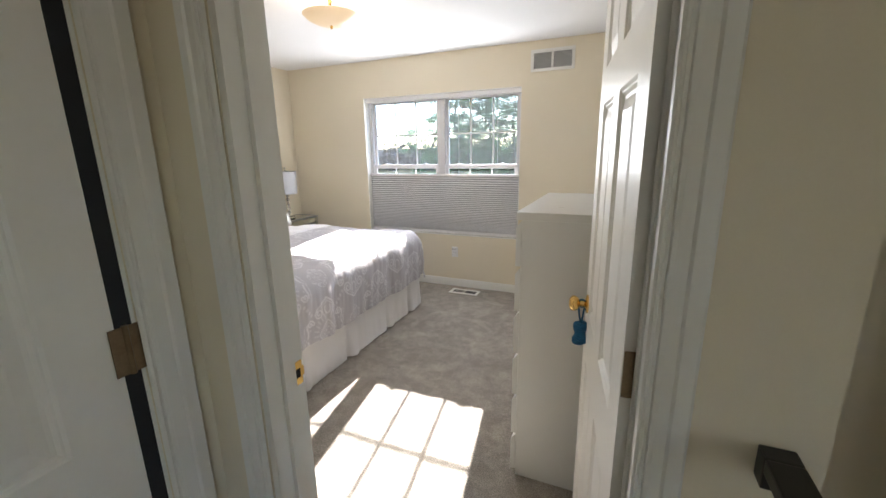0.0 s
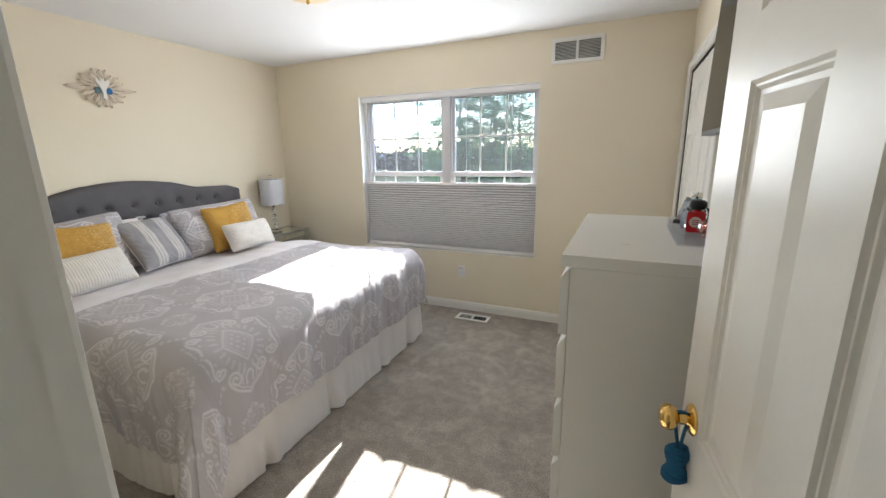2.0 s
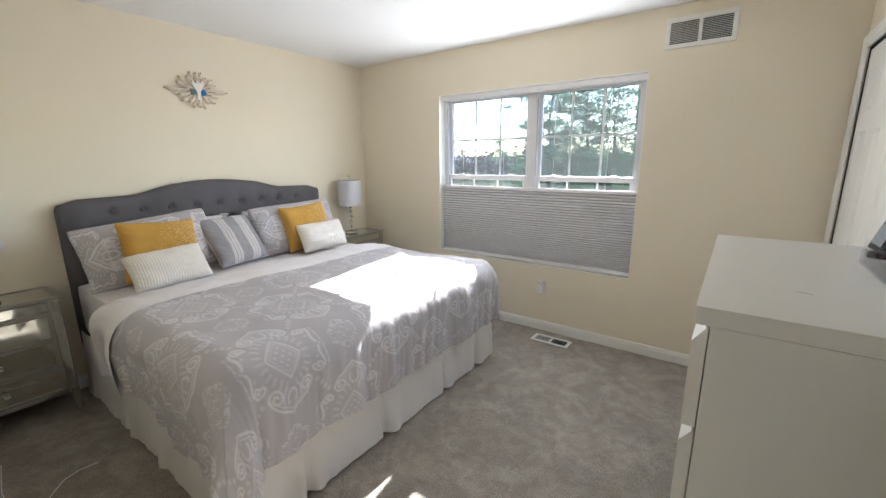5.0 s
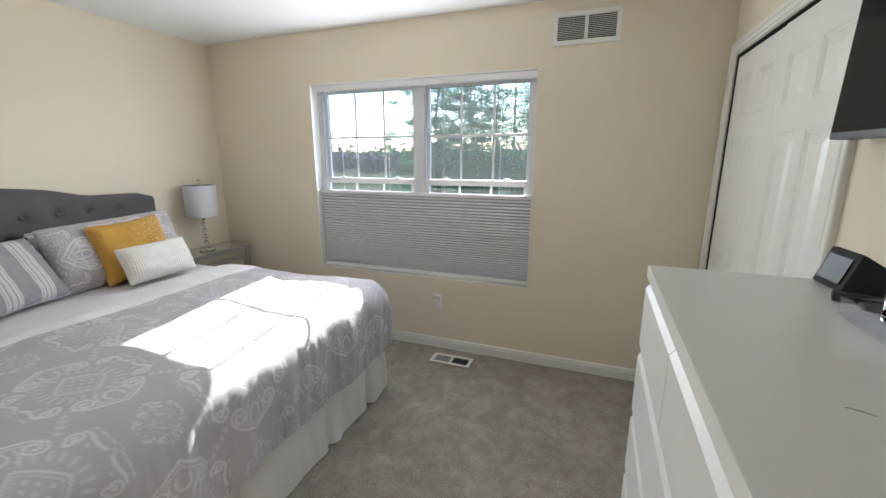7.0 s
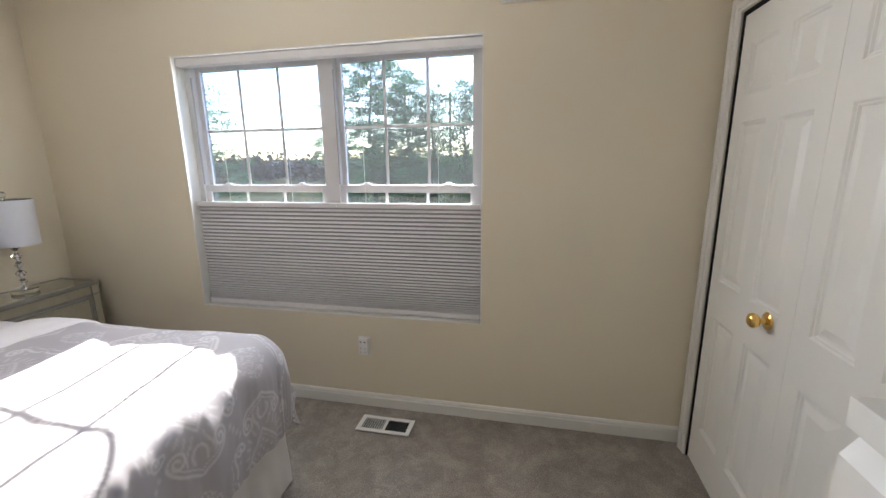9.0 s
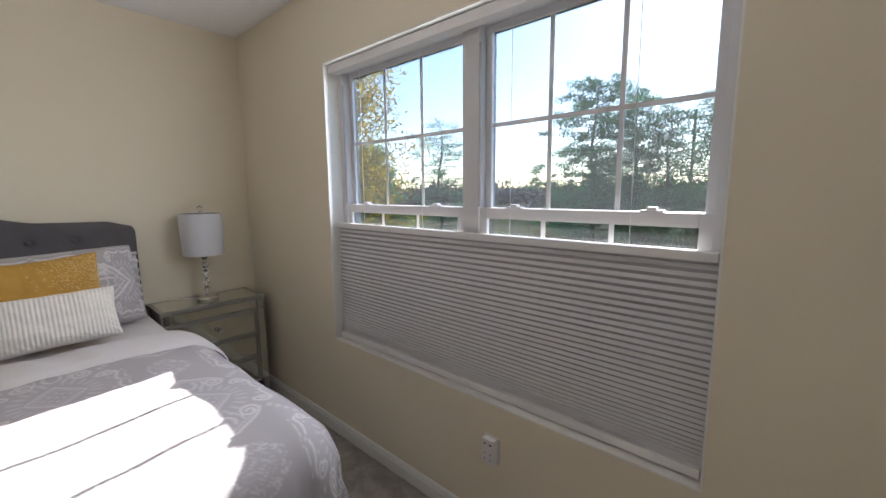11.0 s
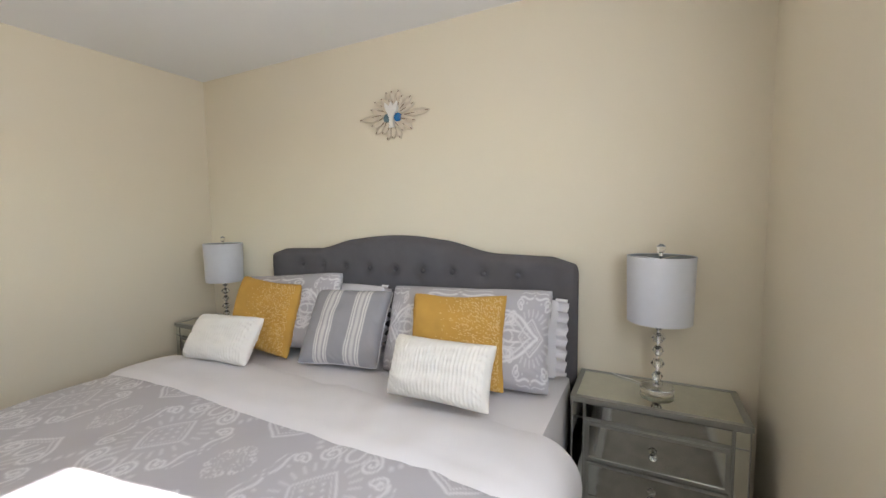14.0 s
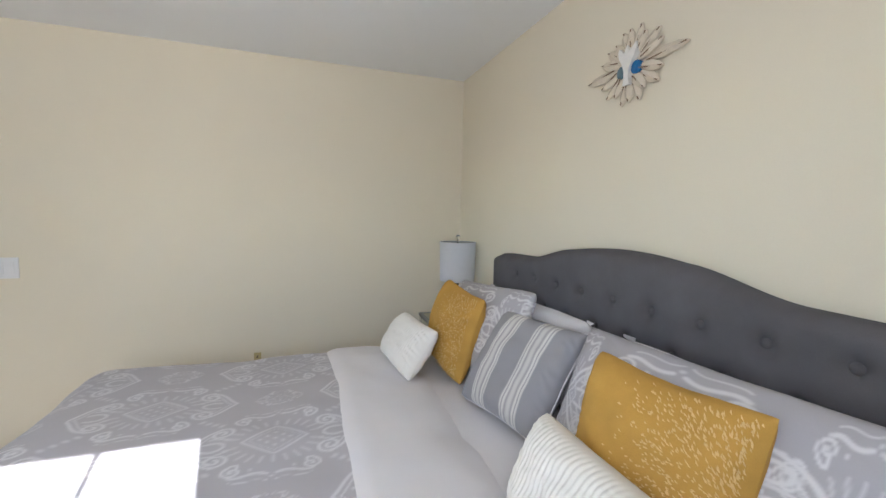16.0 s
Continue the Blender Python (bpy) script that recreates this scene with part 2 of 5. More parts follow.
# ---------------------------------------------------------------- the plan, in metres
WX, EX, SY, NY, CZ = -3.905, -0.03, 2.175, 5.507, 2.44     # room faces: west, east, south, north, ceiling
HY = SY - 0.12                                             # hall face of the south wall
OX0, OX1, OZ0, OZ1 = -2.86, -1.08, 0.578, 2.06             # window opening
DX0, DX1, DZ = -0.865, -0.115, 2.04                        # bedroom doorway
CY0, CY1, CDZ = 4.20, 5.41, 2.03                           # closet doorway in the east wall
HX0, HX1 = -1.035, 1.30                                     # hall
NT, ET = 0.17, 0.12

bm = bmesh.new()
box(bm, WX - 0.15, OX0, NY, NY + NT, -0.05, CZ)
box(bm, OX1, EX + 0.9, NY, NY + NT, -0.05, CZ)
box(bm, OX0, OX1, NY, NY + NT, -0.05, OZ0)
box(bm, OX0, OX1, NY, NY + NT, OZ1, CZ)
solid("wall_north", bm, WALL, "beige painted wall with a wide window opening", "wall", kind="structure")
bm = bmesh.new()
box(bm, WX - 0.15, WX, HY, NY, -0.05, CZ)
solid("wall_west", bm, WALL, "beige painted wall behind the bed", "wall", kind="structure")
bm = bmesh.new()
box(bm, WX, DX0, HY, SY, -0.05, CZ)
box(bm, DX1 + 0.04, 0.10, HY, SY, -0.05, CZ)
box(bm, DX0, DX1 + 0.04, HY, SY, DZ, CZ)
solid("wall_south", bm, WALL, "beige painted wall with the bedroom doorway", "wall", kind="structure")
bm = bmesh.new()
box(bm, EX, EX + ET, SY, CY0, -0.05, CZ)
box(bm, EX, EX + ET, CY1, NY, -0.05, CZ)
box(bm, EX, EX + ET, CY0, CY1, CDZ, CZ)
solid("wall_east", bm, WALL, "beige painted wall with the closet doorway", "wall", kind="structure")
bm = bmesh.new()
box(bm, WX - 0.15, 2.0, -1.6, NY + NT, -0.20, -0.05)
solid("subfloor", bm, DARKGAP, "", "floor", kind="structure")
bm = bmesh.new()
n = 120
pts = []
for i in range(n + 1):
    for j in range(n + 1):
        x, y = WX + (EX + 0.9 - WX) * i / n, -1.5 + (NY + 1.5) * j / n
        pts.append((x, y, 0.004 * noise.noise(Vector((x * 5, y * 5, 0))) + 0.002 * noise.noise(Vector((x * 17, y * 17, 3)))))
grid_faces(bm, pts, n + 1, n + 1)
solid("floor", bm, CARPET, "taupe cut pile carpet with mottled footprints", "carpet", kind="structure", smooth=180)
bm = bmesh.new()
box(bm, WX - 0.15, 2.0, -1.6, NY + NT, CZ, CZ + 0.15)
solid("ceiling", bm, CEIL, "flat white painted ceiling", "ceiling", kind="structure")
# closing walls of the closet and the hall
bm = bmesh.new()
box(bm, EX + 0.8, EX + 0.9, SY, NY, -0.05, CZ)
solid("wall_closet_back", bm, WALL, "plain wall closing the closet", "wall", kind="structure")
bm = bmesh.new()
box(bm, HX0 - 0.12, HX0, 1.930, HY, -0.05, CZ)
box(bm, HX0 - 0.12, HX0, -1.5, 1.15, -0.05, CZ)
box(bm, HX0 - 0.12, HX0, 1.15, 1.930, 2.05, CZ)
solid("wall_hall_west", bm, WALL, "beige painted hall wall with a door", "wall", kind="structure")
bm = bmesh.new()
box(bm, HX0 - 0.12, 2.0, -1.62, -1.5, -0.05, CZ)
# the hole left between the next boxes is an added opening that lights the hall
box(bm, 1.88, 2.0, -1.5, -1.05, -0.05, CZ)
box(bm, 1.88, 2.0, -0.60, HY + 0.9, -0.05, CZ)
box(bm, 1.88, 2.0, -1.05, -0.60, -0.05, 1.0)
box(bm, 1.88, 2.0, -1.05, -0.60, 1.9, CZ)
box(bm, 0.10, 1.88, HY + 0.8, HY + 0.9, -0.05, CZ)
box(bm, WX, HX0 - 0.12, -1.62, -1.5, -0.05, CZ)
box(bm, WX - 0.15, WX, -1.62, HY, -0.05, CZ)
solid("wall_hall_far", bm, WALL, "plain beige hall walls with an added light opening", "wall", kind="structure")
# baseboards: a board with a small moulded top


def baseboard(x0, y0, x1, y1, nx, ny):
    """Along the wall from one point to the other; (nx, ny) points into the room."""
    b2 = bmesh.new()
    prof = [(0.0, 0.0), (0.013, 0.0), (0.013, 0.058), (0.010, 0.066), (0.010, 0.074), (0.005, 0.084), (0.0, 0.086)]
    rows = []
    for px, py in ((x0, y0), (x1, y1)):
        rows += [(px + nx * d, py + ny * d, z) for d, z in prof]
    grid_faces(b2, rows, 2, len(prof))
    solid("baseboard", b2, TRIM, "white painted baseboard with a moulded top edge", "baseboard", kind="structure")


baseboard(WX, NY, EX, NY, 0, -1)
baseboard(WX, SY, WX, NY, 1, 0)
baseboard(WX, SY, DX0 - 0.10, SY, 0, 1)
baseboard(EX, SY + 0.0, EX, CY0 - 0.07, -1, 0)

# ---------------------------------------------------------------- door casings and doors


def casing(name, outline, w, normal, along):
    """A moulded casing round an opening. outline: three-sided path of inner corners; normal: out of the wall; along: unused turn."""
    b2 = bmesh.new()
    prof = [(0.0, 0.004), (0.002, 0.011), (0.006, 0.013), (0.010, 0.011), (0.011, 0.007), (0.016, 0.007), (0.018, 0.012), (0.024, 0.014), (w * 0.60, 0.015), (w * 0.66, 0.020), (w - 0.004, 0.021), (w, 0.017), (w, 0.0)]
    rows = []
    for (p, out) in outline:
        p, out, nv = Vector(p), Vector(out), Vector(normal)
        rows += [p + out * d + nv * h for d, h in prof]
    grid_faces(b2, rows, len(outline), len(prof))
    return solid(name, b2, TRIM, "white painted moulded door casing", "door casing", kind="structure")


casing("trim", [((DX0, HY, 0), (-1, 0, 0)), ((DX0, HY, DZ), (-1, 0, 1)), ((DX1, HY, DZ), (1, 0, 1)), ((DX1, HY, 0), (1, 0, 0))], 0.064, (0, -1, 0), 0)
casing("trim", [((DX0, SY, 0), (-1, 0, 0)), ((DX0, SY, DZ), (-1, 0, 1)), ((DX1, SY, DZ), (1, 0, 1)), ((DX1, SY, 0), (1, 0, 0))], 0.065, (0, 1, 0), 0)
casing("trim", [((EX, CY0, 0), (0, -1, 0)), ((EX, CY0, CDZ), (0, -1, 1)), ((EX, CY1, CDZ), (0, 1, 1)), ((EX, CY1, 0), (0, 1, 0))], 0.062, (-1, 0, 0), 0)
casing("trim", [((HX0, 1.15, 0), (0, -1, 0)), ((HX0, 1.15, 2.05), (0, -1, 1)), ((HX0, 1.930, 2.05), (0, 1, 1)), ((HX0, 1.930, 0), (0, 1, 0))], 0.085, (1, 0, 0), 0)


def jamb(name, boxes):
    b2 = bmesh.new()
    for b in boxes:
        box(b2, *b)
    return solid(name, b2, TRIM, "white painted door jamb with a stop", "door jamb", kind="structure")


jamb("door_jamb", [(DX0, DX0 + 0.018, HY + 0.002, SY - 0.002, 0, DZ), (DX1 + 0.022, DX1 + 0.040, HY + 0.002, SY - 0.002, 0, DZ), (DX0, DX1 + 0.040, HY + 0.002, SY - 0.002, DZ - 0.018, DZ),
                   (DX0 + 0.018, DX0 + 0.030, HY + 0.045, HY + 0.08, 0, DZ - 0.018), (DX1 + 0.014, DX1 + 0.022, HY + 0.045, HY + 0.08, 0, DZ - 0.018)])
jamb("door_jamb", [(EX + 0.002, EX + ET, CY0, CY0 + 0.016, 0, CDZ), (EX + 0.07, EX + ET, CY1 - 0.006, CY1, 0, CDZ), (EX + 0.07, EX + ET, CY0 + 0.016, CY1 - 0.006, CDZ - 0.006, CDZ)])
jamb("door_jamb", [(HX0 - 0.118, HX0 - 0.002, 1.15, 1.165, 0, 2.05), (HX0 - 0.118, HX0 - 0.002, 1.923, 1.930, 0, 2.05), (HX0 - 0.118, HX0 - 0.002, 1.15, 1.930, 2.035, 2.05)])


def moulded_panel(x0, x1, z0, z1, th):
    """A raised door panel with its sloping moulding on both faces, filling the opening in a slab th thick."""
    b2 = bmesh.new()
    steps = [(0.0, 0.0), (0.006, 0.005), (0.010, 0.005), (0.016, 0.010), (0.024, 0.010), (0.050, 0.003)]
    for side in (-1, 1):
        rings = []
        for inset, depth in steps:
            y = side * (th / 2 - depth)
            rings.append([b2.verts.new(p) for p in ((x0 + inset, y, z0 + inset), (x1 - inset, y, z0 + inset), (x1 - inset, y, z1 - inset), (x0 + inset, y, z1 - inset))])
        for a, b in zip(rings, rings[1:]):
            for i in range(4):
                b2.faces.new((a[i], a[(i + 1) % 4], b[(i + 1) % 4], b[i]))
        b2.faces.new(rings[-1])
    return b2


def panel_door(name, label, w, h, m, kind="structure", cols=2, th=0.035, stile=0.105, mull=0.10):
    """A six-panel door: local x from the hinge edge, z up, y through the leaf."""
    d = thing(name, label, "door", m, kind=kind)
    pw = (w - 2 * stile - (cols - 1) * mull) / cols
    rows = [(0.20, 0.76), (0.93, 1.59), (1.69, h - 0.115)]
    b2 = bmesh.new()
    zs = [0.0] + [z for r in rows for z in r] + [h]
    box(b2, 0, stile, -th / 2, th / 2, 0, h)
    box(b2, w - stile, w, -th / 2, th / 2, 0, h)
    for k in range(0, len(zs), 2):
        box(b2, stile, w - stile, -th / 2, th / 2, zs[k], zs[k + 1])
    for c in range(1, cols):
        x = stile + c * pw + (c - 1) * mull
        for z0, z1 in rows:
            box(b2, x, x + mull, -th / 2, th / 2, z0, z1)
    part("leaf", b2, DOORP, d)
    for c in range(cols):
        x = stile + c * (pw + mull)
        for z0, z1 in rows:
            part("panel", moulded_panel(x, x + pw, z0, z1, th), DOORP, d)
    return d


def knob_mesh(reach=0.062):
    b2 = bmesh.new()
    lathe(b2, [(0, 0), (0.031, 0), (0.032, 0.003), (0.028, 0.007), (0.016, 0.009), (0.011, 0.013), (0.010, 0.026), (0.014, 0.030), (0.022, 0.034), (0.0265, 0.043),
               (0.0265, 0.050), (0.022, 0.057), (0.012, reach), (0, reach + 0.001)], 28)
    return b2


def add_knob(door, x, z, side, th=0.035):
    """A round knob on one face; side -1 or 1 in the door's y."""
    turn = pose(x, side * th / 2, z, -90 * side, 0, 0)
    return part("door_knob", knob_mesh(), BRASS, door, "polished brass round knob", smooth=40, m=turn)


def hinge(door, z, m, mat=OLDBRASS):
    b2 = bmesh.new()
    box(b2, -0.034, 0.0, -0.0015, 0.0015, -0.045, 0.045, 0.001)
    lathe(b2, [(0, -0.046), (0.006, -0.046), (0.006, 0.046), (0, 0.046)], 12, pose(0.003, 0, 0))
    for dz in (-0.03, 0.0, 0.03):
        lathe(b2, [(0, 0.003), (0.004, 0.0026), (0.0045, 0.0)], 10, pose(-0.018, 0.0, dz, 90, 0, 0))
    return part("hinge", b2, mat, door, "dull bronze butt hinge", m=m)


# bedroom door, swung open into the room against the east wall
DOOR_TURN = 98.2
door_m = pose(DX1 - 0.001, SY + 0.025, 0.012, 0, 0, DOOR_TURN)
door = panel_door("door_1", "open white painted six-panel bedroom door", 0.735, 2.02, door_m)
add_knob(door, 0.735 - 0.065, 0.95, 1)
add_knob(door, 0.735 - 0.065, 0.95, -1)
for z in (0.22, 1.075, 1.83):
    hinge(door, z, pose(-0.0015, -0.018, z, 0, 0, -90))

# ---------------------------------------------------------------- closet door, hall door
closet = panel_door("door_2", "closed white panelled closet door leaf with a brass knob", 0.588, CDZ - 0.032, pose(EX + 0.022, 4.8035, 0.012, 0, 0, 90), cols=2, stile=0.075, mull=0.08)
add_knob(closet, 0.125, 0.90, 1)
closet_b = panel_door("door_4", "closed white panelled closet door leaf", 0.582, CDZ - 0.028, pose(EX + 0.022, 4.220, 0.012, 0, 0, 90), cols=2, stile=0.075, mull=0.08)
# black strips line the closet door gaps in place of their shade
b2 = bmesh.new()
for b in ((EX + 0.001, EX + 0.069, CY1 - 0.004, CY1 - 0.001, 0.0, CDZ - 0.004), (EX + 0.001, EX + 0.069, CY0 + 0.017, CY1 - 0.004, CDZ - 0.004, CDZ - 0.001)):
    box(b2, *b)
solid("closet_track", b2, DARKGAP, "black strips painted as the dark gaps round the closet door", "door track", kind="structure")
hall_door = panel_door("door_3", "closed white six-panel hall door with a dark gap", 0.72, 2.02, pose(HX0 - 0.022, 1.892, 0.012, 0, 0, -90))
b2 = bmesh.new()
box(b2, -0.024, 0.030, -0.0015, 0.0015, -0.050, 0.050, 0.001)
lathe(b2, [(0, -0.052), (0.006, -0.052), (0.006, 0.052), (0, 0.052)], 12)
part("hinge", b2, OLDBRASS, hall_door, "dull bronze butt hinge", m=pose(-0.016, 0.021, 1.090, 0, 0, 0))
# black strip fills the hinge gap to stand for its shade
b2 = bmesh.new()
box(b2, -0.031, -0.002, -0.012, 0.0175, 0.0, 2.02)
part("seal_strip", b2, DARKGAP, hall_door, "black strip painted as the shade in the hinge gap")
# strike plate on the bedroom jamb
b2 = bmesh.new()
for b in ((-0.0015, 0.0015, -0.014, 0.014, -0.030, -0.012), (-0.0015, 0.0015, -0.014, 0.014, 0.012, 0.030), (-0.0015, 0.0015, -0.014, -0.007, -0.012, 0.012), (-0.0015, 0.0015, 0.008, 0.020, -0.012, 0.012)):
    box(b2, *b)
strike = solid("strike_plate", b2, BRASS, "brass strike plate on the white door jamb", "strike plate", kind="structure", m=pose(DX0 + 0.0198, SY - 0.025, 0.957))
# black plate imitates the shade inside the latch hole
b2 = bmesh.new()
box(b2, -0.001, 0.0004, -0.007, 0.008, -0.012, 0.012)
part("latch_hole", b2, DARKGAP, strike)

# ---------------------------------------------------------------- window
win = thing("window_1", "white vinyl twin double-hung window with muntins", "window", kind="structure")
WY0, WY1 = NY + 0.085, NY + NT + 0.01     # frame depth
b2 = bmesh.new()
for b in ((OX0, OX0 + 0.006, NY - 0.001, WY0, OZ0, OZ1), (OX1 - 0.006, OX1, NY - 0.001, WY0, OZ0, OZ1),
          (OX0 + 0.006, OX1 - 0.006, NY - 0.001, WY0, OZ1 - 0.006, OZ1), (OX0 + 0.006, OX1 - 0.006, NY - 0.001, WY0, OZ0, OZ0 + 0.006)):
    box(b2, *b)
part("window_lining", b2, TRIM, win, "white painted reveal")
b2 = bmesh.new()
MXC = -1.953                               # centre of the post between the two units
FR = 0.032
for b in ((OX0 + 0.006, OX0 + 0.006 + FR, WY0, WY1, OZ0, OZ1), (OX1 - 0.006 - FR, OX1 - 0.006, WY0, WY1, OZ0, OZ1),
          (OX0 + 0.038, OX1 - 0.038, WY0, WY1, OZ1 - 0.034, OZ1), (OX0 + 0.038, OX1 - 0.038, WY0, WY1, OZ0, OZ0 + 0.03), (MXC - 0.040, MXC + 0.040, WY0, WY1, OZ0 + 0.03, OZ1 - 0.034)):
    box(b2, *b, 0.002)
part("window_frame", b2, VINYL, win, "white vinyl frame")


def sash(x0, x1, z0, z1, y0, y1, side, top, bottom, muntin_z):
    """One sliding sash: frame, pane and muntin bars."""
    b3 = bmesh.new()
    for b in ((x0, x0 + side, y0, y1, z0, z1), (x1 - side, x1, y0, y1, z0, z1), (x0 + side, x1 - side, y0, y1, z1 - top, z1), (x0 + side, x1 - side, y0, y1, z0, z0 + bottom)):
        box(b3, *b, 0.003)
    s = part("sash", b3, VINYL, win)
    gx0, gx1, gz0, gz1, gy = x0 + side, x1 - side, z0 + bottom, z1 - top, (y0 + y1) / 2
    b3 = bmesh.new()
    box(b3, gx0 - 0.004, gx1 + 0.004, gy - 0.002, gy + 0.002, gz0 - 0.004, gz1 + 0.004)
    g = part("pane", b3, PANE, s, "window glass darkened to dim the outdoor view")
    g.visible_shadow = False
    for k in (1, 2):
        b3 = bmesh.new()
        x = gx0 + (gx1 - gx0) * k / 3
        box(b3, x - 0.008, x + 0.008, gy - 0.006, gy - 0.0025, gz0, gz1, 0.0015)
        part("muntin", b3, VINYL, s)
    b3 = bmesh.new()
    box(b3, gx0, gx1, gy - 0.0075, gy - 0.003, muntin_z - 0.008, muntin_z + 0.008, 0.0015)
    part("muntin", b3, VINYL, s)
    return s


for x0, x1 in ((OX0 + 0.038, MXC - 0.040), (MXC + 0.040, OX1 - 0.038)):
    sash(x0, x1, 1.30, OZ1 - 0.034, WY0 + 0.045, WY0 + 0.075, 0.030, 0.028, 0.035, 1.656)
    low = sash(x0, x1, OZ0 + 0.03, 1.335, WY0 + 0.010, WY0 + 0.040, 0.036, 0.042, 0.05, 0.95)
    for k in (0.2, 0.8):
        b3 = bmesh.new()
        xm = x0 + (x1 - x0) * k
        box(b3, xm - 0.032, xm + 0.032, WY0 + 0.006, WY0 + 0.034, 1.335, 1.341, 0.002)
        box(b3, xm - 0.014, xm + 0.014, WY0 + 0.006, WY0 + 0.030, 1.341, 1.350, 0.003)
        part("sash_lock", b3, VINYL, low, "white cam lock")
    b3 = bmesh.new()
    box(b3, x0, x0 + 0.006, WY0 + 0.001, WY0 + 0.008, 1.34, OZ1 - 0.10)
    part("track_strip", b3, SHADE_DARK, win, "grey weather strip")

# cellular shade, lowered from the top to half height
blind = thing("cellular_shade", "grey pleated cellular shade covering the lower window half", "window shade")
BY = NY + 0.048
bx0, bx1 = OX0 + 0.014, OX1 - 0.014
b2 = bmesh.new()
npl = 32
ztop, zbot = 1.212, 0.618
rows = []
for k in range(npl * 2 + 1):
    f = k / (npl * 2)
    z = ztop + (zbot - ztop) * (1 - (1 - f) ** 1.3)
    d = 0.008 if k % 2 else -0.001
    rows += [(bx0 + (bx1 - bx0) * j / 8, BY + d + 0.0015 * math.sin(j * 1.3 + k * 0.2), z) for j in range(9)]
grid_faces(b2, rows, npl * 2 + 1, 9)
rows2 = []
for k in range(npl * 2 + 1):
    z = ztop + (zbot - ztop) * k / (npl * 2)
    d = 0.0275
    rows2 += [(bx0 + (bx1 - bx0) * j / 8, BY + d, z) for j in range(9)]
grid_faces(b2, rows2, npl * 2 + 1, 9)
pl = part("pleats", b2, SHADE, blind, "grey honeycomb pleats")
pl.data.materials.append(SHADE_DARK)
# lower slopes get the darker copy, shading put into their colour
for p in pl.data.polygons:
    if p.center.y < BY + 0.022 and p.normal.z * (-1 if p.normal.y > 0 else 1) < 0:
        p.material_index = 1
for nm, z0, z1 in (("top_rail", 1.210, 1.236), ("bottom_rail", 0.590, 0.620)):
    b2 = bmesh.new()
    box(b2, bx0, bx1, BY - 0.014, BY + 0.028, z0, z1, 0.004)
    part(nm, b2, WHITEPL, blind, "white plastic rail")
b2 = bmesh.new()
box(b2, bx0 - 0.004, bx1 + 0.004, BY - 0.026, BY + 0.030, OZ1 - 0.050, OZ1 - 0.010, 0.004)
part("head_rail", b2, WHITEPL, blind, "white head rail")
for k in (0.13, 0.37, 0.63, 0.87):
    b2 = bmesh.new()
    x = bx0 + (bx1 - bx0) * k
    tube(b2, [(x, BY + 0.004, OZ1 - 0.05), (x, BY + 0.004, 1.236)], 0.0009, 6)
    part("lift_cord", b2, WHITEPL, blind)
for k in (0.25, 0.52, 0.79):
    for z in (1.222, 0.604):
        b2 = bmesh.new()
        x = bx0 + (bx1 - bx0) * k
        box(b2, x - 0.022, x + 0.022, BY - 0.019, BY - 0.0145, z - 0.006, z + 0.008, 0.002)
        part("tab", b2, WHITEPL, blind)

# ---------------------------------------------------------------- air grille, outlet, floor register, switch
grille = thing("wall_vent", "white steel return air grille high on the wall", "vent", pose(-0.805, NY, 2.268))
b2 = bmesh.new()
for b in ((-0.195, 0.195, -0.012, 0, 0.066, 0.094), (-0.195, 0.195, -0.012, 0, -0.094, -0.066), (-0.195, -0.168, -0.012, 0, -0.066, 0.066), (0.168, 0.195, -0.012, 0, -0.066, 0.066), (-0.010, 0.010, -0.012, 0, -0.066, 0.066)):
    box(b2, *b, 0.002)
part("frame", b2, GRILLE, grille)
# flat black sheet behind the slats, painted for the duct's darkness
b2 = bmesh.new()
box(b2, -0.168, 0.168, -0.0025, -0.0005, -0.066, 0.066)
part("backing", b2, DARKGAP, grille, "black sheet painted as the dark of the duct")
for x0, x1 in ((-0.168, -0.010), (0.010, 0.168)):
    for k in range(13):
        b2 = bmesh.new()
        z = -0.060 + k * 0.010
        grid_faces(b2, [(x0, -0.010, z), (x1, -0.010, z), (x0, -0.003, z + 0.0065), (x1, -0.003, z + 0.0065)], 2, 2)
        part("slat", b2, GRILLE, grille)

outlet = thing("wall_outlet", "white plug-in outlet adapter with two ports", "outlet", pose(-1.776, NY, 0.393))
b2 = bmesh.new()
box(b2, -0.036, 0.036, -0.006, 0, -0.058, 0.058, 0.002)
part("cover_plate", b2, WHITEPL, outlet)
b2 = bmesh.new()
box(b2, -0.026, 0.030, -0.032, -0.006, -0.045, 0.055, 0.005)
part("adapter", b2, WHITEPL, outlet)
for z, w in ((0.036, 0.010), (-0.004, 0.003), (-0.026, 0.003)):
    for x in (-0.012, 0.014):
        b2 = bmesh.new()
        box(b2, x - w / 2, x + w / 2, -0.0335, -0.031, z - 0.003, z + 0.003)
        part("slot", b2, BLACK, outlet)

reg = thing("floor_register", "white steel floor register set in the carpet", "vent", pose(-1.597, 5.327, 0.004))
b2 = bmesh.new()
for b in ((-0.155, 0.155, 0.045, 0.068, 0, 0.007), (-0.155, 0.155, -0.068, -0.045, 0, 0.007), (-0.155, -0.130, -0.045, 0.045, 0, 0.007), (0.130, 0.155, -0.045, 0.045, 0, 0.007), (-0.008, 0.008, -0.045, 0.045, 0, 0.007)):
    box(b2, *b, 0.002)
part("frame", b2, GRILLE, reg)
# black sheet in place of the shaded hollow under the slats
b2 = bmesh.new()
